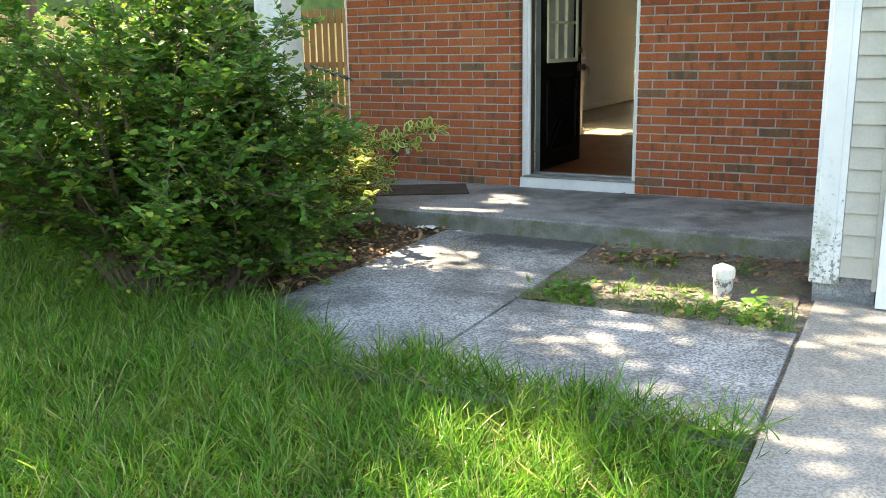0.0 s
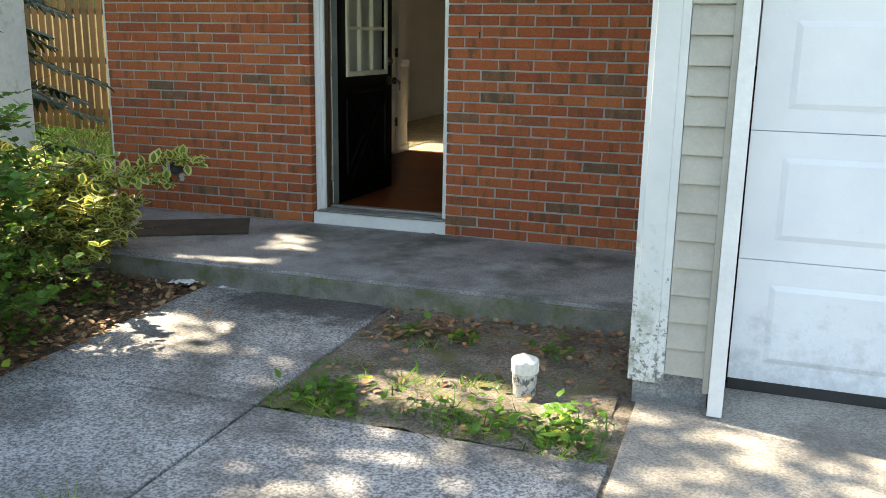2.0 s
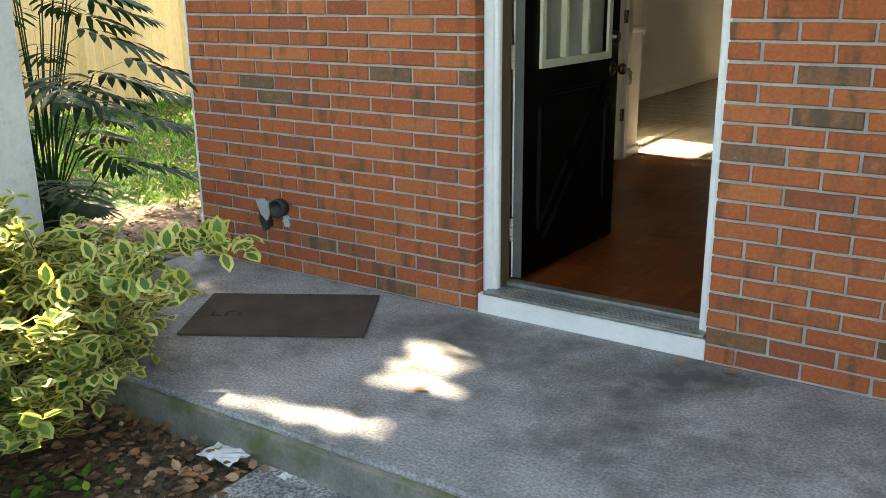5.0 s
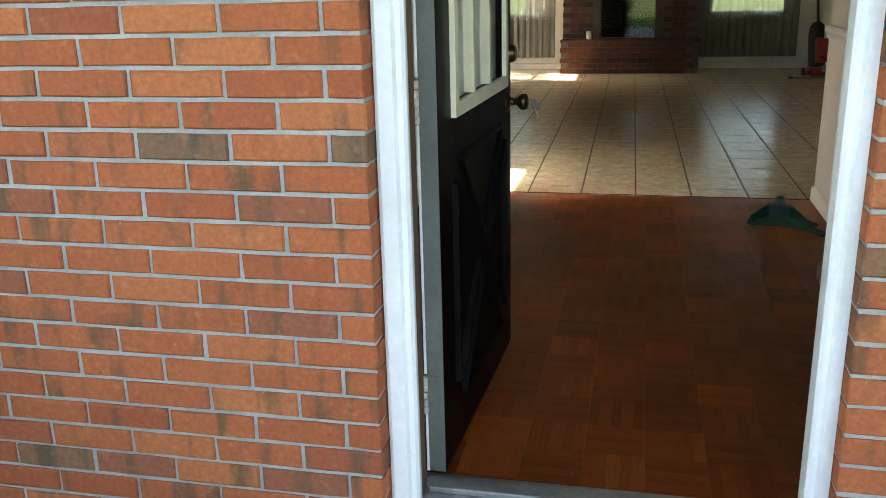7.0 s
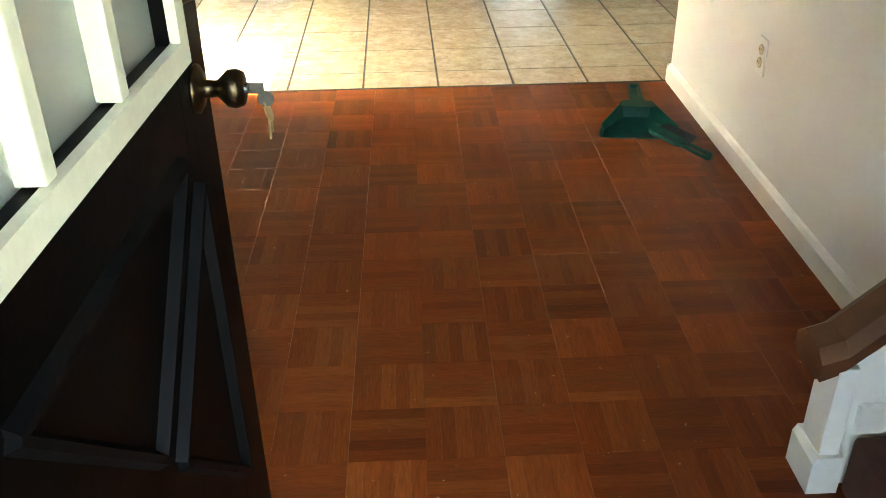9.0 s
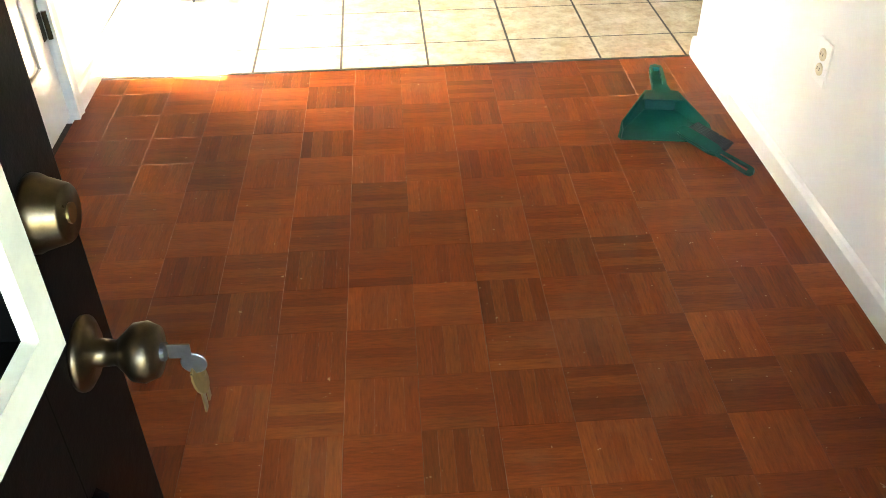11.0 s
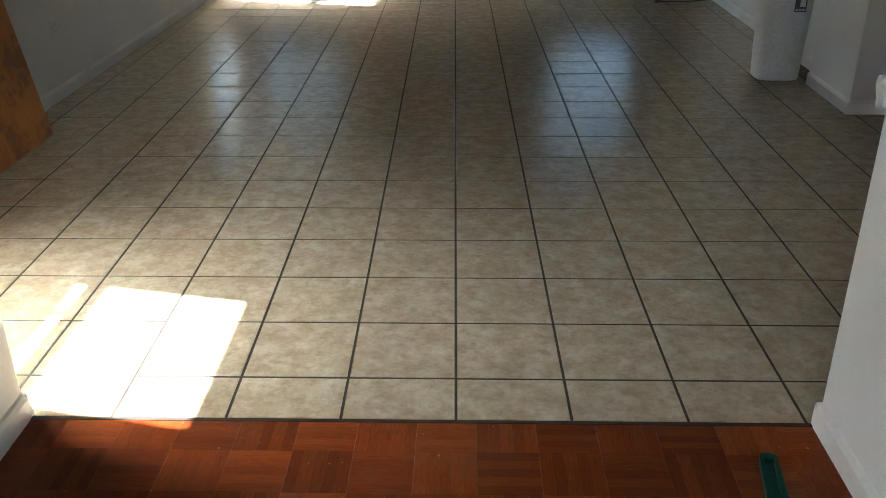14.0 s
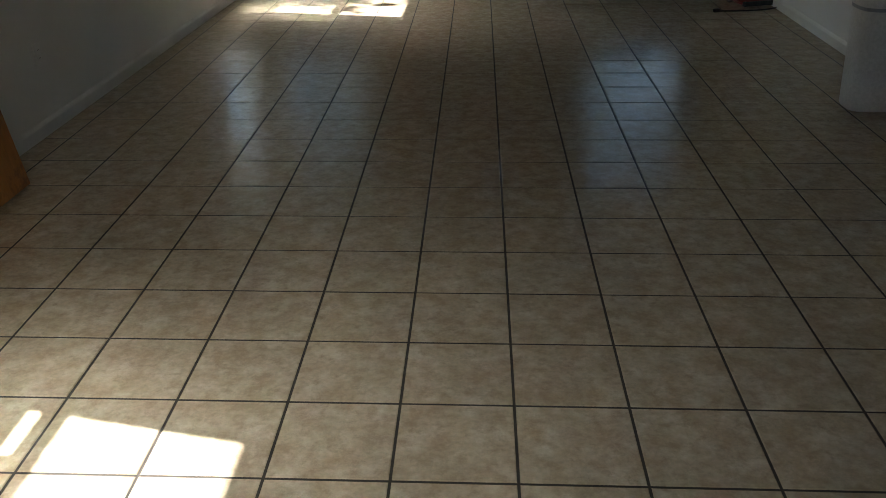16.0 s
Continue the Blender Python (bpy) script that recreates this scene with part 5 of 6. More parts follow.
# ---- foliage ----
def sprays(base, n_stem, reach, height, seed, droop=0.25, twig=7, leaf_gap=0.045, lean=(0, 0), r0=0.012):
    """Stems from one base, each with side twigs; gives stem polylines and leaf places with their directions."""
    g = np.random.default_rng(seed)
    stems, lp, ld = [], [], []
    for i in range(n_stem):
        a = 2 * math.pi * (i + g.uniform(-0.4, 0.4)) / n_stem * 2.4
        rr = reach * math.sqrt(g.uniform(0.03, 1.0))
        tip = Vector((base[0] + rr * math.cos(a) + lean[0], base[1] + rr * math.sin(a) + lean[1], base[2] + height * (1.0 - 0.55 * (rr / reach) ** 2) * g.uniform(0.7, 1.05)))
        b0 = Vector(base) + Vector((g.uniform(-0.12, 0.12), g.uniform(-0.12, 0.12), 0))
        mid = b0.lerp(tip, 0.5) + Vector((0, 0, height * 0.16))
        pts = []
        for k in range(9):
            f = k / 8
            p = b0 * (1 - f) ** 2 + mid * 2 * f * (1 - f) + tip * f * f
            pts.append(p + Vector((g.normal(0, 0.012), g.normal(0, 0.012), g.normal(0, 0.012))))
        stems.append(pts)
        L = (tip - b0).length
        for j in range(int(twig * L * 2.6)):
            f = g.uniform(0.12, 1.0) ** 0.8
            k = min(7, int(f * 8))
            p = pts[k].lerp(pts[k + 1], f * 8 - k)
            d = Vector((g.normal(), g.normal(), g.normal(0.05, 0.45))).normalized()
            along = (pts[k + 1] - pts[k]).normalized()
            d = (d * 0.9 + along * 0.7).normalized()
            tl = g.uniform(0.12, 0.42) * (1.15 - 0.5 * f) * min(1.0, reach)
            e = p + d * tl
            e.z -= droop * tl * g.uniform(0, 1)
            if e.z < base[2] + 0.03:
                continue
            stems.append([p, p.lerp(e, 0.5) + Vector((0, 0, 0.02)), e])
            side = d.cross(Vector((0, 0, 1)))
            if side.length < 0.1:
                side = Vector((1, 0, 0))
            side.normalize()
            m = max(3, int(tl / leaf_gap))
            for q in range(m + 1):
                c = p.lerp(e, 0.15 + 0.85 * q / m)
                for s in (-1, 1):
                    w = (d * 0.5 + side * s * 0.9 + Vector((g.normal(0, 0.25), g.normal(0, 0.25), g.normal(0.05, 0.3))))
                    lp.append(c)
                    ld.append(w)
    return stems, lp, ld, g


def stem_mesh(name, stems, r0, material, parent):
    bm = B()
    for pts in stems:
        thick = r0 if len(pts) > 4 else r0 * 0.28
        prev = None
        for k, p in enumerate(pts):
            r = thick * (1 - 0.75 * k / (len(pts) - 1))
            ring = [bm.verts.new(p + Vector((r * math.cos(t), r * math.sin(t), 0 if len(pts) > 4 else r * math.sin(t + 1)))) for t in (0, 2.09, 4.19)]
            if prev:
                for i in range(3):
                    bm.faces.new((prev[i], prev[(i + 1) % 3], ring[(i + 1) % 3], ring[i]))
            prev = ring
    return part(name, bm, material, parent)


def ups_for(g, k, tilt=0.5):
    u = g.normal(0, tilt, (k, 3))
    u[:, 2] = np.abs(u[:, 2]) + 0.9
    return u


bush = thing("crape_myrtle_bush", "tall green leafy bush with a pink flower, on the lawn edge", "bush")
stems, lp, ld, g = sprays((-0.85, -3.32, GZ - 0.03), 90, 1.5, 1.95, 11, twig=8, leaf_gap=0.036, lean=(-0.22, 0.0))
# low boughs hanging over the edge of the walk
for base, n, reach, high, seed in (((-0.50, -3.12, GZ - 0.03), 34, 0.80, 0.72, 14), ((-0.95, -2.75, GZ - 0.03), 22, 0.70, 0.85, 15), ((-1.2, -2.40, GZ - 0.03), 18, 0.55, 1.45, 16), ((-0.78, -2.55, GZ - 0.03), 24, 0.78, 0.72, 17), ((-0.85, -3.02, GZ - 0.03), 24, 0.9, 1.75, 18), ((-0.48, -2.98, GZ - 0.03), 24, 0.66, 1.42, 19)):
    st, p2, d2, _ = sprays(base, n, reach, high, seed, twig=9, leaf_gap=0.036, droop=0.45)
    stems, lp, ld = stems + st, lp + p2, ld + d2
stem_mesh("branchwork", stems, 0.013, BARK, bush)
k = len(lp)
sz = g.uniform(0.030, 0.058, k)
tagged(scatter_mesh("leaves", OVAL, OVAL_F, lp, ld, ups_for(g, k), sz, LEAF, parent=bush), "small oval green leaves", kind="stuff")
bm = B()
for i in range(16):
    p = Vector((0.011 * random.gauss(0, 1), 0.011 * random.gauss(0, 1), 0.016 * random.gauss(0, 1)))
    bmesh.ops.create_icosphere(bm, subdivisions=1, radius=random.uniform(0.010, 0.016), matrix=Matrix.Translation(Vector((-0.93, -3.55, 1.03)) + p))
part("flower", bm, PETAL, bush, "small pink flower cluster")

bush2 = thing("green_bush", "broad green leafy bush behind the crape myrtle", "bush")
stems, lp, ld, g = sprays((-2.75, -2.80, GZ - 0.03), 34, 1.2, 1.7, 12, twig=8, leaf_gap=0.042)
stem_mesh("branchwork", stems, 0.012, BARK, bush2)
k = len(lp)
tagged(scatter_mesh("leaves", OVAL, OVAL_F, lp, ld, ups_for(g, k), g.uniform(0.035, 0.065, k), LEAF, parent=bush2), "small oval green leaves", kind="stuff")

shrub = thing("variegated_shrub", "yellow and green variegated shrub beside the porch", "shrub")
stems, lp, ld, g = sprays((-0.98, -1.62, GZ - 0.03), 38, 0.62, 0.80, 5, twig=11, leaf_gap=0.05, droop=0.1)
for base, tip_at, seed in (((-0.80, -1.50, 0.25), (-0.10, -1.23, 0.60), 41), ((-0.85, -1.62, 0.3), (-0.20, -1.38, 0.48), 42), ((-0.9, -1.7, 0.3), (-0.45, -1.95, 0.62), 43)):
    p0, p1, q = Vector(base), Vector(tip_at), np.random.default_rng(seed)
    pts = [p0.lerp(p1, f / 8) + Vector((0, 0, 0.10 * math.sin(math.pi * f / 8))) for f in range(9)]
    stems.append(pts)
    for f in range(26):
        at = p0.lerp(p1, 0.25 + 0.75 * f / 25) + Vector((0, 0, 0.10 * math.sin(math.pi * (0.25 + 0.75 * f / 25))))
        for _ in range(4):
            lp.append(at + Vector(q.normal(0, 0.014, 3)))
            ld.append((p1 - p0).normalized() * 0.7 + Vector(q.normal(0, 0.7, 3)))
stem_mesh("branchwork", stems, 0.008, BARK, shrub)
k = len(lp)
RIM = [(0, 0, 0), (-0.33, 0.35, 0.06), (-0.28, 0.7, 0.06), (0, 1, -0.03), (0.28, 0.7, 0.06), (0.33, 0.35, 0.06), (0, 0.10, 0.005), (-0.17, 0.38, 0.03), (-0.14, 0.65, 0.03), (0, 0.85, 0.0), (0.14, 0.65, 0.03), (0.17, 0.38, 0.03)]
RIM_F = [(0, 1, 7, 6), (1, 2, 8, 7), (2, 3, 9, 8), (3, 4, 10, 9), (4, 5, 11, 10), (5, 0, 6, 11), (6, 7, 8, 9), (6, 9, 10, 11)]
tagged(scatter_mesh("leaves", RIM, RIM_F, lp, ld, ups_for(g, k), g.uniform(0.05, 0.085, k), [LEAF_VAR, LEAF_CORE], [0] * 6 + [1, 1], parent=shrub), "glossy leaves with pale yellow margins", kind="stuff")
pl = thing("potted_seedling", "small variegated seedling growing in the white planter", "plant", "", "", (-1.35, -0.77, 0.165))
stems, lp, ld, g = sprays((0.02, -0.03, 0.0), 7, 0.22, 0.16, 9, twig=9, leaf_gap=0.06)
stem_mesh("branchwork", stems, 0.004, LEAF_CORE, pl)
scatter_mesh("leaves", RIM, RIM_F, lp, ld, ups_for(g, len(lp)), g.uniform(0.05, 0.09, len(lp)), [LEAF_VAR, LEAF_CORE], [0] * 6 + [1, 1], parent=pl)


def split_leaf_plant(at, n, seed, rad, high):
    t = thing("split_leaf_plant", "dark green split-leaf plant by the house corner", "plant", "split-leaf plants", "", at)
    g = np.random.default_rng(seed)
    stalks, P, D, U, S = [], [], [], [], []
    for i in range(n):
        a = 2 * math.pi * i / n + g.uniform(-0.3, 0.3)
        rr, hh = rad * g.uniform(0.35, 1.0), high * g.uniform(0.35, 1.0)
        tip = Vector((rr * math.cos(a), rr * math.sin(a), hh))
        stalks.append([Vector((0, 0, 0)), tip * 0.25 + Vector((0, 0, hh * 0.30)), tip * 0.6 + Vector((0, 0, hh * 0.35)), tip * 0.85 + Vector((0, 0, hh * 0.15)), tip])
        fwd = Vector((math.cos(a), math.sin(a), -0.35)).normalized()
        side = fwd.cross(Vector((0, 0, 1))).normalized()
        L = g.uniform(0.28, 0.46)
        for q in range(9):
            f = q / 8
            c = tip + fwd * L * (f - 0.15)
            for s in (-1, 1):
                w = fwd * (0.25 + 0.9 * f) + side * s * (1.0 - 0.55 * f) + Vector((0, 0, -0.12 + g.normal(0, 0.06)))
                P.append(c)
                D.append(w)
                U.append((g.normal(0, 0.1), g.normal(0, 0.1), 1))
                S.append((0.046 * (1 - 0.3 * f), L * (0.66 * math.sin(math.pi * (0.22 + 0.7 * f)))))
    bm = B()
    stem_mesh("stalk", stalks, 0.008, LEAF_DARK, t)
    LOBE = [(-0.25, 0, 0), (0.25, 0, 0), (-0.5, 0.45, 0.05), (0.5, 0.45, 0.05), (-0.32, 0.8, 0.0), (0.32, 0.8, 0.0), (0, 1.0, -0.06)]
    tagged(scatter_mesh("leaves", LOBE, BLADE_F, P, D, U, S, LEAF_DARK, parent=t), "deeply cut dark leaves", kind="stuff")
    bm.free()
    return t


split_leaf_plant((-2.42, -0.45, GZ), 24, 3, 0.62, 1.25)
split_leaf_plant((-3.05, 0.02, GZ), 30, 4, 0.62, 1.75)
split_leaf_plant((-2.12, -0.85, GZ), 18, 6, 0.5, 0.7)

# fence of single pickets
fence = thing("fence", "pale yellow wooden picket fence behind the side yard", "fence")
FP, FQ = Vector((-8.06, -0.8, 0)), Vector((-9.0, 11.0, 0))
fl = (FQ - FP).length
pk = mesh_of(prism(B(), [(-0.068, 0), (0.068, 0), (0.068, 1.78), (0.05, 1.82), (-0.05, 1.82), (-0.068, 1.78)], "y", -0.01, 0.01), "picket", FENCE)
ang = math.atan2((FQ - FP).y, (FQ - FP).x)
for i in range(int(fl / 0.142)):
    p = FP + (FQ - FP) * ((i + 0.5) * 0.142 / fl)
    o = new("picket", pk)
    o.parent = fence
    o.matrix_world = Matrix.Translation((p.x, p.y, GZ - 0.02 + random.uniform(-0.015, 0.01))) @ Matrix.Rotation(ang, 4, "Z")
for z in (0.3, 1.4):
    bm = B()
    box(bm, 0, fl, 0.012, 0.05, z - 0.045, z + 0.045)
    o = part("rail", bm, FENCE, fence)
    o.matrix_world = Matrix.Translation((FP.x, FP.y, GZ)) @ Matrix.Rotation(ang, 4, "Z")

# return fence of brown slats between the yard and the house
gate = thing("slat_fence", "brown weathered vertical-slat fence across the side yard", "fence")
sl = mesh_of(box(B(), -0.045, 0.045, -0.011, 0.011, 0, 1.9, 0.003), "slat", SLAT)
for i in range(44):
    o = new("slat", sl)
    o.parent = gate
    o.matrix_world = Matrix.Translation((-7.55 + i * 0.13, 5.4 + random.uniform(-0.004, 0.004), GZ - 0.02 + random.uniform(-0.015, 0.01)))
for z in (0.25, 1.0, 1.7):
    part("rail", box(B(), -7.62, -1.80, 5.412, 5.45, GZ + z - 0.045, GZ + z + 0.045), SLAT, gate)
for x in (-7.68, -5.3, -3.4, -1.78):
    part("post", box(B(), x - 0.05, x + 0.05, 5.40, 5.50, GZ - 0.06, GZ + 2.0, 0.006), FENCE, gate, "pale square fence post")


# ---- shade trees added round the yard for dapples and dimmer windows ----
# gaps between the boughs, named by the sun patches that they let fall: place, size, turn
GAPS = [(0.12, -0.57, 0, 0.21, 0.31, 0), (-0.29, -1.14, 0, 0.25, 0.12, 0), (0.14, -1.08, 0, 0.23, 0.15, 0), (1.72, -2.18, GZ, 0.34, 0.20, 0.3), (2.25, -2.30, GZ, 0.25, 0.2, 0), (0.16, -2.10, GZ, 0.62, 0.30, 0.2),
        (-0.9, -1.6, 0.45, 0.55, 0.34, 0), (1.9, -4.6, 0, 0.5, 0.3, 0.4), (-1.35, -3.1, 1.5, 0.95, 0.6, 0), (-8.3, 3.4, 0.8, 1.0, 2.6, 0), (1.75, -4.25, GZ, 0.40, 0.22, 0.1), (-1.6, -4.6, GZ, 0.7, 0.3, 0.5)]


def tree(name, at, trunk_h, centers, leaves, seed, leaf=0.13):
    t = thing(name, "tall broad-leaved tree added for the shade it casts", "tree", "shade trees", "", at)
    g = np.random.default_rng(seed)
    bm = B()
    cyl(bm, (0, 0, -0.1), (0.15, 0.1, trunk_h), 0.22, 0.14, 12)
    for c, r in centers:
        q = Vector(c)
        cyl(bm, (0.15, 0.1, trunk_h - 0.1), q * 0.55 + Vector((0.07, 0.05, trunk_h * 0.45)), 0.12, 0.07, 8)
        cyl(bm, q * 0.55 + Vector((0.07, 0.05, trunk_h * 0.45)), q, 0.07, 0.025, 8)
        for _ in range(7):
            d = Vector((g.normal(), g.normal(), g.normal(0.1, 0.7))).normalized() * r * 0.85
            cyl(bm, q * 0.8 + Vector((0.03, 0.02, trunk_h * 0.2)), q + d, 0.025, 0.006, 5)
    part("trunk", bm, BARK, t)
    tot = sum(r ** 2 for _, r in centers)
    P = []
    for c, r in centers:
        k = int(leaves * r * r / tot)
        ncl = max(8, int(k / 26))
        cc = g.normal(0, 1, (ncl, 3))
        cc /= np.linalg.norm(cc, axis=1, keepdims=True)
        cc *= r * g.uniform(0.25, 1.05, (ncl, 1)) ** 0.7
        idx = g.integers(0, ncl, k)
        P.append(np.array(c) + cc[idx] + g.normal(0, 0.16, (k, 3)))
    P = np.concatenate(P)
    W = P + np.array(at)
    keep = np.ones(len(P), bool)
    for x, y, z, rx, ry, a in GAPS:
        S = W - np.outer((W[:, 2] - z) / to_sun.z, np.array(to_sun))
        u, v = S[:, 0] - x, S[:, 1] - y
        u, v = u * math.cos(a) + v * math.sin(a), -u * math.sin(a) + v * math.cos(a)
        keep &= ~(((u / rx) ** 2 + (v / ry) ** 2 < 1.0) & (g.random(len(P)) < 0.95))
    P = P[keep]
    k = len(P)
    tagged(scatter_mesh("crown", OVAL, OVAL_F, P, g.normal(0, 1, (k, 3)), ups_for(g, k, 0.8), g.uniform(0.7, 1.3, k) * leaf, TREE_LEAF, parent=t), "uneven crown of small leaves", kind="stuff")
    return t


tree("shade_tree", (-8.6, -5.2, GZ), 3.6, [((0, 0, 6.4), 1.9), ((1.6, 1.2, 5.8), 1.6), ((2.6, -0.6, 6.4), 1.7), ((1.0, -2.2, 6.0), 1.8), ((-1.4, 1.4, 6.6), 1.7), ((3.6, 1.6, 6.8), 1.6), ((0.6, 2.9, 5.4), 1.5), ((3.9, 3.3, 7.0), 1.5), ((2.7, 2.7, 6.6), 1.4)], 21000, 21)
tree("shade_tree", (-7.4, 1.0, GZ), 3.8, [((0, 0, 7.0), 1.8), ((1.8, -1.4, 6.6), 1.7), ((2.4, 0.4, 7.2), 1.4), ((-1.2, -1.2, 6.4), 1.5), ((0.6, -2.6, 6.2), 1.6), ((0.4, 0.2, 8.2), 1.4)], 22000, 22)
# unseen tree, added to take sun off the side yard's grass
tree("shade_tree", (-11.0, 3.6, GZ), 3.6, [((0, 0, 6.8), 1.8), ((1.6, 1.6, 6.4), 1.6), ((-0.8, 2.4, 7.0), 1.6), ((1.0, -1.6, 7.2), 1.5)], 6000, 27)
tree("shade_tree", (-5.2, -9.5, GZ), 3.4, [((0, 0, 5.6), 1.8), ((1.6, 1.8, 5.6), 1.7), ((-1.6, 1.5, 6.0), 1.7), ((0.5, 3.2, 5.4), 1.5)], 9000, 23)

tree("shade_tree", (-4.8, -7.2, GZ), 4.2, [((1.2, 3.4, 7.2), 1.6), ((2.6, 4.6, 7.4), 1.4), ((3.2, 2.8, 7.0), 1.4), ((1.6, 5.6, 7.6), 1.3), ((0.4, 2.2, 6.6), 1.5), ((4.6, 3.6, 7.6), 1.2), ((3.8, 1.2, 7.2), 1.3)], 10500, 24)

# two trees added behind and beside the house to cut the windows' sky light
tree("shade_tree", (-1.5, 15.0, GZ), 2.2, [((0, 0, 3.4), 1.9), ((1.8, -0.6, 3.0), 1.7), ((-1.8, 0.3, 3.2), 1.8), ((0.2, 0.5, 5.6), 1.8), ((3.4, 0.4, 3.4), 1.7), ((4.6, 0.6, 5.2), 1.8), ((-3.6, 0.8, 4.6), 1.8)], 7000, 25, 0.2)
tree("shade_tree", (-9.5, 6.5, GZ), 3.2, [((0, 0, 5.4), 1.8), ((-1.2, 1.8, 5.0), 1.7), ((-0.6, -1.8, 5.2), 1.6), ((-1.4, 3.6, 5.4), 1.7), ((4.0, 5.2, 5.2), 0.85)], 5600, 26, 0.2)

# far woods all round
bm = B()
for i in range(72):
    a0, a1 = 2 * math.pi * i / 72, 2 * math.pi * (i + 1) / 72
    h = 9 + 3 * noise.noise(Vector((math.cos(a0) * 3, math.sin(a0) * 3, 0)))
    bm.faces.new([bm.verts.new((70 * math.cos(a), 70 * math.sin(a), z)) for a, z in ((a0, -0.3), (a1, -0.3), (a1, h), (a0, h))])
setting("backdrop", bm, BACKDROP, "distant green woods round the plot", "woods")

# ---- grass, litter, weeds ----
g = np.random.default_rng(31)


def grass_patch(name, pts, lo, hi, wide, lean=0.35, label="", category="grass", material=None):
    k = len(pts)
    d = g.normal(0, lean, (k, 3))
    d[:, 2] = 1.0
    u = g.normal(0, 1, (k, 3))
    u[:, 2] = 0.0
    px, py = np.asarray(pts)[:, 0], np.asarray(pts)[:, 1]
    clump = 1.0 + 0.28 * np.sin(px * 9.1 + 2.0 * np.sin(py * 4.3)) * np.sin(py * 11.7 + 1.7 * np.sin(px * 5.1)) + 0.18 * np.sin(px * 23.0 + py * 17.0)
    s = np.stack([g.uniform(0.7, 1.3, k) * wide, g.uniform(lo, hi, k) * clump], 1)
    o = scatter_mesh(name, BLADE, BLADE_F, pts, d, u, s, material or GRASS)
    return tagged(o, label, category, "", "stuff")


k = 165000
px, py = g.uniform(-5.0, 2.75, k), g.uniform(-6.2, -1.6, k)
edge = -3.70 + 0.07 * np.sin(px * 2.1) + 0.06 * np.sin(px * 7.3)
edge = np.where(px < 0.95, -3.78 + (0.95 - px) * 0.42 + 0.06 * np.sin(px * 6), edge)
ok = (py < edge + 0.05 * g.normal(0, 1, k)) & (px < 2.49 + 0.04 * np.sin(py * 5) + 0.04 * g.normal(0, 1, k))
# blades at the walk's rim stand on the slab's edge
pts = np.stack([px, py, np.where((px > -0.12) & (py > -3.92), GZ - 0.004, GZ - 0.05)], 1)[ok]
grass_patch("lawn_grass", pts, 0.06, 0.175, 0.0058, 0.85, "long lush green lawn grass", "grass")
dead = pts[g.random(len(pts)) < 0.16] + np.array((0.01, 0.01, 0.012))
grass_patch("lawn_thatch", dead, 0.05, 0.11, 0.0045, 1.6, "dry straw-coloured blades matted between the lawn grass", "dead grass", THATCH)
k = 9000
pts = np.stack([g.uniform(-9, 2.4, k), g.uniform(-12, -6.4, k), np.full(k, GZ - 0.05)], 1)
grass_patch("lawn_grass_far", pts, 0.08, 0.2, 0.010, 0.4, "long green lawn grass", "grass")
k = 22000
pts = np.stack([g.uniform(-8.5, -2.6, k), g.uniform(1.0, 9.5, k), np.full(k, GZ - 0.05)], 1)
grass_patch("side_yard_grass", pts, 0.05, 0.13, 0.014, 0.7, "short sunlit weeds in the side yard", "grass")
# tufts in the bed
tuft = [(1.22, -2.50, .16, 260), (1.38, -2.56, .12, 160), (1.55, -2.20, .14, 110), (1.45, -1.75, .10, 60), (1.72, -2.45, .16, 200), (1.92, -2.52, .15, 200), (1.86, -2.10, .12, 110), (2.22, -2.55, .14, 160), (2.30, -2.38, .12, 120), (1.62, -1.62, .07, 26), (1.28, -2.1, .10, 60), (2.38, -2.60, .08, 70)]
pts = np.concatenate([np.stack([x + g.normal(0, r * 0.6, q), y + g.normal(0, r * 0.45, q), np.full(q, GZ - 0.01)], 1) for x, y, r, q in [(a, b, c, int(e * 0.6)) for a, b, c, e in tuft]])
pts = pts[(pts[:, 0] > 1.08) & (pts[:, 0] < 2.46) & (pts[:, 1] > -2.72)]
grass_patch("bed_grass", pts, 0.03, 0.085, 0.006, 1.1, "tufts of grass in the earth bed", "grass")
# broad-leaved weeds
wp = []
for x, y, r, q in ((1.36, -2.50, .10, 110), (2.25, -2.48, .12, 120), (1.95, -2.5, .1, 40), (1.62, -1.62, .05, 22), (1.35, -1.62, .05, 18), (2.06, -1.66, .05, 20), (-0.45, -1.75, .08, 40), (-0.75, -1.95, .10, 50), (-0.35, -2.35, .10, 50), (-0.6, -2.7, .14, 80)):
    wp.append(np.stack([x + g.normal(0, r, q), y + g.normal(0, r, q), GZ + g.uniform(0.01, 0.06, q)], 1))
wp = np.concatenate(wp)
wp = wp[(wp[:, 0] < 2.42) & ((wp[:, 0] < -0.1) | (wp[:, 1] > -2.62))]
d = g.normal(0, 1, (len(wp), 3))
d[:, 2] = g.uniform(-0.1, 0.4, len(wp))
tagged(scatter_mesh("weeds", OVAL, OVAL_F, wp, d, ups_for(g, len(wp), 0.3), g.uniform(0.03, 0.06, len(wp)), LEAF), "small broad-leaved green weeds", "weeds", "", "stuff")
# dry leaves
lit = []
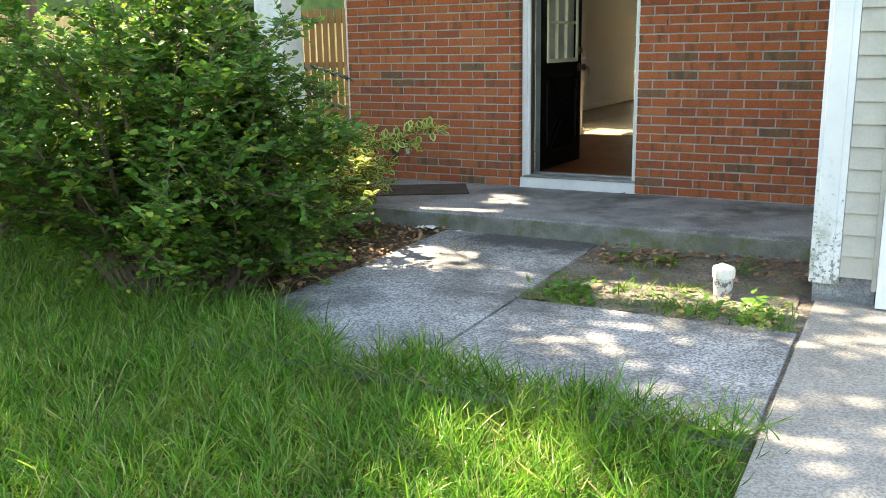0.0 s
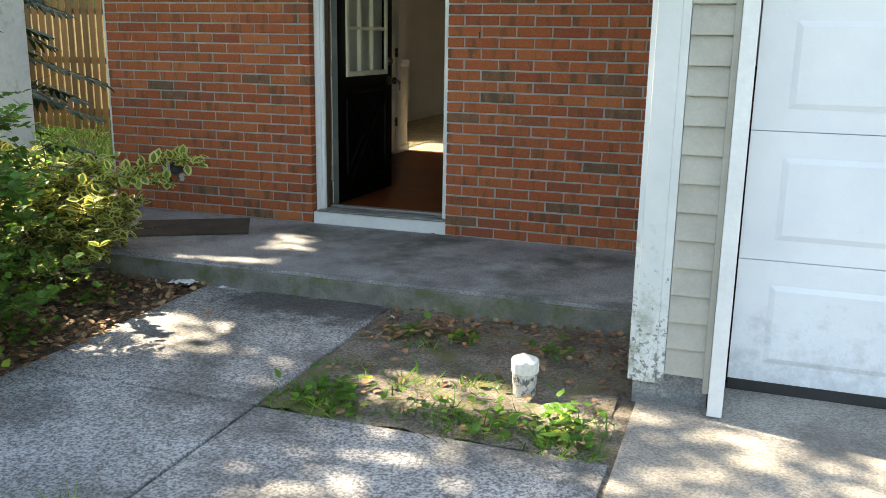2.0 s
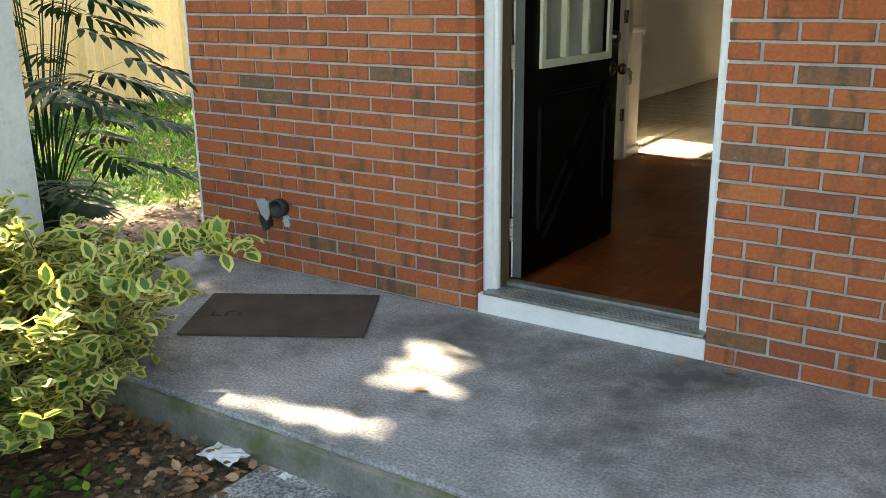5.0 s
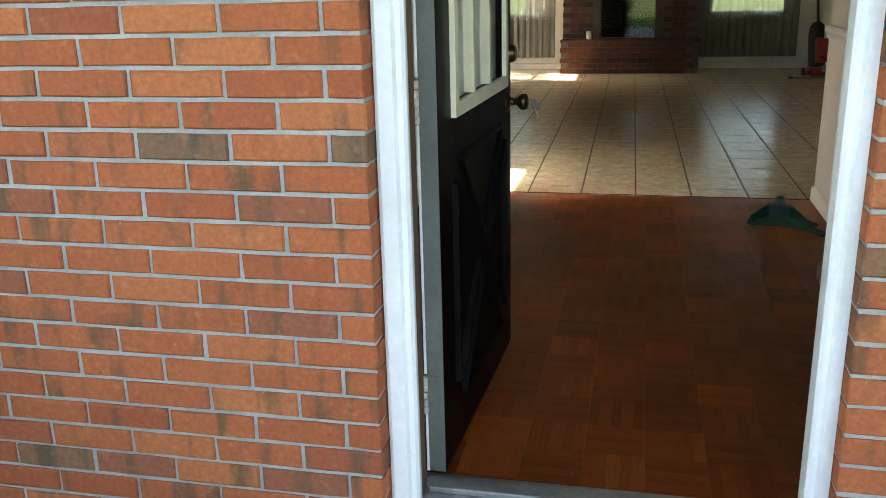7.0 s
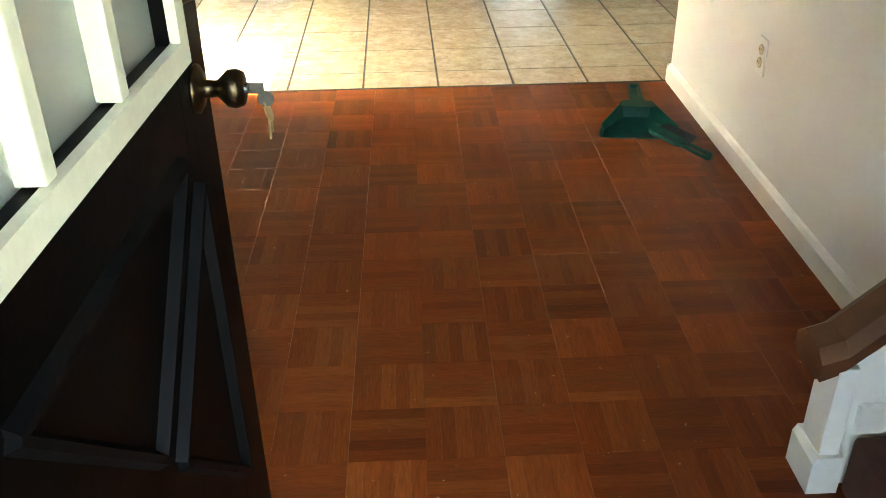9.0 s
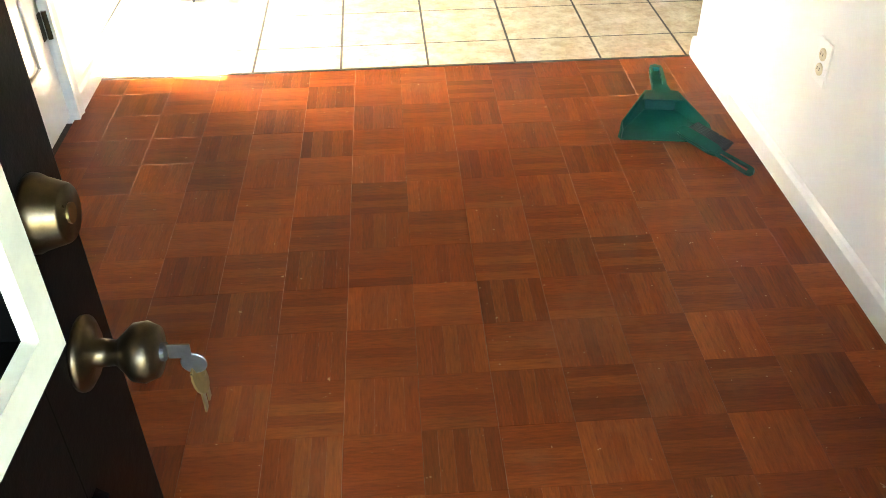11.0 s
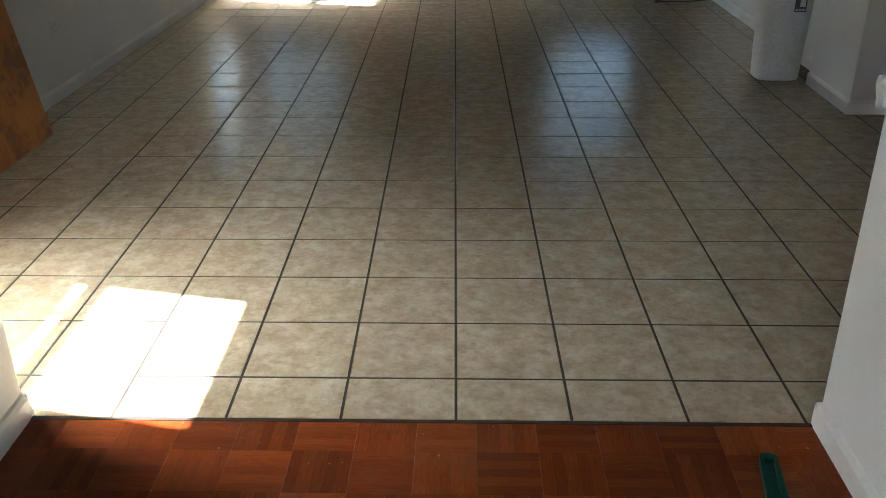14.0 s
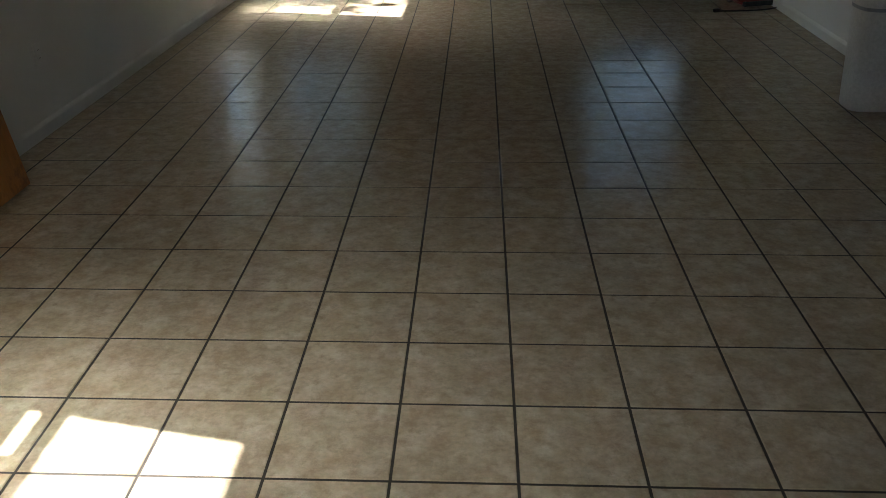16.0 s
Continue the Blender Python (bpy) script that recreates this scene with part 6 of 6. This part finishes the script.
for x0, x1, y0, y1, q in ((-1.8, -0.02, -3.2, -1.25, 2600), (1.12, 2.42, -1.75, -1.26, 300), (1.15, 2.40, -2.6, -1.7, 90), (-3.2, -1.8, -0.2, 2.6, 1500), (-8, -2.6, 0.5, 8, 5200)):
    lit.append(np.stack([g.uniform(x0, x1, q), g.uniform(y0, y1, q), GZ + 0.012 + g.uniform(-0.004, 0.012, q)], 1))
q = 60
lit.append(np.stack([1.52 + g.normal(0, 0.09, q), -1.55 + g.normal(0, 0.06, q), GZ + 0.02 + g.uniform(0, 0.03, q)], 1))
lit = np.concatenate(lit)
d = g.normal(0, 1, (len(lit), 3))
d[:, 2] *= 0.22
tagged(scatter_mesh("leaf_litter", OVAL, OVAL_F, lit, d, ups_for(g, len(lit), 0.35), g.uniform(0.022, 0.050, len(lit)), LITTER), "brown dry leaves lying on the earth", "dry leaves", "", "stuff")
for x, y, z, a in ((0.62, -1.30, GZ + 0.012, 0.3), (0.28, -1.75, GZ + 0.012, 2.0), (2.95, -3.95, GZ + 0.012, 1.0), (0.20, -0.78, 0.006, 1.0), (0.9, -0.05, 0.006, 2.4), (1.05, -0.06, 0.006, 0.2)):
    o = scatter_mesh("dry_leaf", OVAL, OVAL_F, [(0, 0, 0)], [(1, 0, 0.05)], [(0, 0.1, 1)], [0.06], LITTER)
    o.matrix_world = Matrix.Translation((x, y, z)) @ Matrix.Rotation(a, 4, "Z")
    tagged(o, "single curled orange-brown leaf on the concrete", "leaf", "single leaves")

# ================= pieces =================
# bricks of the front wall: one mesh a shape, each brick an object
BL, BC, BJ = 0.2255, 0.0677, 0.0105


def brick_mesh(length, name, material, depth=0.085, high=BC - BJ, ch=0.004, seed=0):
    bm = B()
    x, z = length / 2, high / 2
    rv = random.Random(seed)

    def worn(p, by=0.0016):
        return (p[0] + rv.uniform(-by, by), p[1] + rv.uniform(0, by), p[2] + rv.uniform(-by, by))
    back = [bm.verts.new((a * x, depth, c * z)) for a, c in ((-1, -1), (1, -1), (1, 1), (-1, 1))]
    # each long arris has two points between its corners, so that it wavers
    rim = [(-1, -1), (-0.4, -1), (0.35, -1), (1, -1), (1, 1), (0.4, 1), (-0.3, 1), (-1, 1)]
    midr = [bm.verts.new(worn((a * x, ch, c * z), 0.0013)) for a, c in rim]
    frt = [bm.verts.new(worn((a * (x - ch) if abs(a) == 1 else a * x, 0, c * (z - ch)))) for a, c in rim]
    bm.faces.new(frt)
    for i in range(8):
        j = (i + 1) % 8
        bm.faces.new((midr[i], midr[j], frt[j], frt[i]))
    for k, ids in enumerate(((0, 1, 2, 3), (3, 4), (4, 5, 6, 7), (7, 0))):
        bm.faces.new([back[k], back[(k + 1) % 4]] + [midr[q] for q in reversed(ids)])
    return mesh_of(bm, name, material)


shapes = {}
rb = random.Random(3)
Z0 = 0.958 - 15 * BC      # bottom of the lowest course
wall_l = thing("wall_front_bricks", "orange-red brick facing left of the front door", "brick wall", "", "structure")
wall_r = thing("wall_front_bricks", "orange-red brick facing between door and garage", "brick wall", "", "structure")
upper = []


# dark flashed bricks by side and course
FLASHED = {(False, 14): (1,), (False, 16): (1, 4), (False, 15): (5,), (False, 4): (3,), (False, 8): (4,), (False, 12): (0,), (False, 2): (0,),
           (True, 15): (0,), (True, 14): (5,), (True, 13): (5,), (True, 3): (4,), (True, 1): (2,)}


def lay(x0, x1, from_right, parent, flip):
    for c in range(40):
        z = Z0 + c * BC + (BC - BJ) / 2
        if z > 2.72:
            break
        header = (c % 2 == (1 if flip else 0))
        cuts, x = [], 0.0
        first = 0.104 if header else BL - BJ
        width = x1 - x0
        while x < width - 0.02:
            ln = min(first if not cuts else BL - BJ, width - x)
            cuts.append((x, ln))
            x += ln + BJ
        for idx, (a, ln) in enumerate(cuts):
            if idx == 0 and from_right:      # the opening stands a little wider than the frame here
                a, ln = a + 0.025, ln - 0.025
            if ln < 0.025:
                continue
            cx = (x1 - a - ln / 2) if from_right else (x0 + a + ln / 2)
            if z > 1.78:
                upper.append((cx, z, ln))
                continue
            dark = rb.random() < 0.02 or idx in FLASHED.get((from_right, c), ())
            key = (round(ln, 3), dark, rb.randrange(5))
            if key not in shapes:
                shapes[key] = brick_mesh(ln, "brick", BRICK_DARK if dark else BRICK, seed=len(shapes))
            o = new("brick", shapes[key])
            o.parent = parent
            o.location = (cx + rb.uniform(-0.0015, 0.0015), rb.uniform(-0.0015, 0.002), z + rb.uniform(-0.001, 0.001))
            o.rotation_euler = (rb.uniform(-0.006, 0.006), 0, rb.uniform(-0.005, 0.005))


lay(-1.68, OP0, True, wall_l, True)
lay(OP1, 2.45, False, wall_r, True)
bm = B()
for x, z, ln in upper:
    box(bm, x - ln / 2, x + ln / 2, 0.0, 0.0075, z - 0.029, z + 0.029)
for c in range(40):
    z = Z0 + c * BC + (BC - BJ) / 2
    if OPZ + 0.03 < z < 2.72:
        for i in range(5):
            box(bm, OP0 + i * 0.192, OP0 + i * 0.192 + 0.182, 0.0, 0.0075, z - 0.029, z + 0.029)
tagged(part("brick_upper", bm, BRICK), "orange-red bricks above eye level", "brick wall", "", "stuff")

# hearth and chimney bricks
fb = mesh_of(box(B(), -0.096, 0.096, 0, 0.02, -0.029, 0.029, 0.003), "brick", BRICK_FIRE)
for c in range(6):
    for i in range(10):
        x = HX0 + 0.09 + i * 0.2032 - (0.1 if c % 2 else 0)
        if HX0 - 0.02 < x - 0.096 and x + 0.096 < HX1 + 0.02:
            o = new("brick", fb)
            o.parent = fire
            o.location = (x, HY, FZ + 0.034 + c * 0.0677)
for i in range(9):
    o = new("brick", mesh_of(box(B(), -0.096, 0.096, 0, 0.35, 0, 0.03, 0.004), "hearth_brick", BRICK_FIRE) if i == 0 else hb)
    hb = o.data
    o.parent = fire
    o.location = (HX0 + 0.09 + i * 0.2, HY - 0.01, FZ + 0.402)
for c in range(24):
    z = FZ + 0.47 + c * 0.0677
    for i in range(10):
        x = HX0 + 0.10 + i * 0.2032 - (0.1 if c % 2 else 0)
        if (x + 0.096 < 0.0 or x - 0.096 > 0.74 or z > FZ + 1.2) and HX0 - 0.03 < x - 0.096 and x + 0.096 < HX1 + 0.03:
            o = new("brick", fb)
            o.parent = fire
            o.location = (x, 10.500, z)

# parquet blocks: five fingers each, turned by a right angle from block to block
PB = 0.160


def block_mesh():
    bm = B()
    w = (PB - 0.0008) / 5
    for i in range(5):
        y0 = -PB / 2 + 0.0004 + i * w
        t = [bm.verts.new(p) for p in ((-PB / 2 + 0.0001, y0 + 0.00005, 0), (PB / 2 - 0.0001, y0 + 0.00005, 0), (PB / 2 - 0.0001, y0 + w - 0.00005, 0), (-PB / 2 + 0.0001, y0 + w - 0.00005, 0))]
        lo = [bm.verts.new((q.co.x, q.co.y, -0.011)) for q in t]
        bm.faces.new(t)
        for k in range(4):
            j = (k + 1) % 4
            bm.faces.new((lo[k], lo[j], t[j], t[k]))
    return mesh_of(bm, "parquet_block", PARQ)


entry = bpy.data.objects["floor_entry"]
blocks = [block_mesh() for _ in range(6)]
BX, BY = 0.468, 2.07 - 0.16      # lower corner of a block whose fingers run along x
for i in range(-8, 8):
    for j in range(-12, 9):
        cx, cyb = BX + (i + 0.5) * PB, BY + (j + 0.5) * PB
        x0, x1, y0, y1 = max(cx - PB / 2, -0.612), min(cx + PB / 2, 1.55), max(cyb - PB / 2, 0.132), min(cyb + PB / 2, 3.316)
        if x1 - x0 < 0.012 or y1 - y0 < 0.012:
            continue
        o = new("parquet_block", blocks[rb.randrange(6)])
        o.parent = entry
        o.rotation_euler = (rb.gauss(0, 0.0010), rb.gauss(0, 0.0010), radians(90) if (i + j) % 2 else 0)
        o.location = ((x0 + x1) / 2, (y0 + y1) / 2, FZ + rb.uniform(-0.0002, 0.0001))
        sx, sy = (x1 - x0) / PB, (y1 - y0) / PB
        o.scale = (sy, sx, 1) if (i + j) % 2 else (sx, sy, 1)

# floor tiles
TP, TQ, TX, TY = 0.317, 0.320, 0.570, 3.530
LEAN = 0.012      # the tile columns run a little askew to the room


def tile_mesh(w, d, name="tile"):
    bm = B()
    a, b, c = w / 2, d / 2, 0.003
    lo = [bm.verts.new((sx * a, sy * b, -0.006)) for sx, sy in ((-1, -1), (1, -1), (1, 1), (-1, 1))]
    md = [bm.verts.new((sx * a, sy * b, -0.0018)) for sx, sy in ((-1, -1), (1, -1), (1, 1), (-1, 1))]
    hi = [bm.verts.new((sx * (a - c), sy * (b - c), 0)) for sx, sy in ((-1, -1), (1, -1), (1, 1), (-1, 1))]
    bm.faces.new(hi)
    for i in range(4):
        j = (i + 1) % 4
        bm.faces.new((lo[i], lo[j], md[j], md[i]))
        bm.faces.new((md[i], md[j], hi[j], hi[i]))
    for v in bm.verts:
        v.co.x -= LEAN * v.co.y
    return mesh_of(bm, name, TILE)


tiles, far_tiles = {}, B()
for i in range(-9, 13):
    for j in range(-1, 24):
        x0, x1 = max(TX + i * TP, WX - 0.06) + 0.004, min(TX + (i + 1) * TP, 4.598) - 0.004
        y0, y1 = max(TY + j * TQ, 3.326) + 0.0038, min(TY + (j + 1) * TQ, FY) - 0.0038
        if x1 - x0 < 0.02 or y1 - y0 < 0.02:
            continue
        if x1 > 2.8 or j > 17:
            box(far_tiles, x0, x1, y0, y1, FZ - 0.005, FZ)
            continue
        key = (round(x1 - x0, 3), round(y1 - y0, 3))
        if key not in tiles:
            tiles[key] = tile_mesh(*key)
        o = new("tile", tiles[key])
        o.parent = floor_room
        o.location = ((x0 + x1) / 2 - LEAN * ((y0 + y1) / 2 - TY), (y0 + y1) / 2, FZ + rb.uniform(-0.0006, 0.0004))
        o.rotation_euler = (rb.uniform(-0.0012, 0.0012), rb.uniform(-0.0012, 0.0012), 0)
for v in far_tiles.verts:
    v.co.x -= LEAN * (v.co.y - TY)
tagged(part("tile_field", far_tiles, TILE, floor_room), "beige tiles in the far part of the room", kind="stuff")
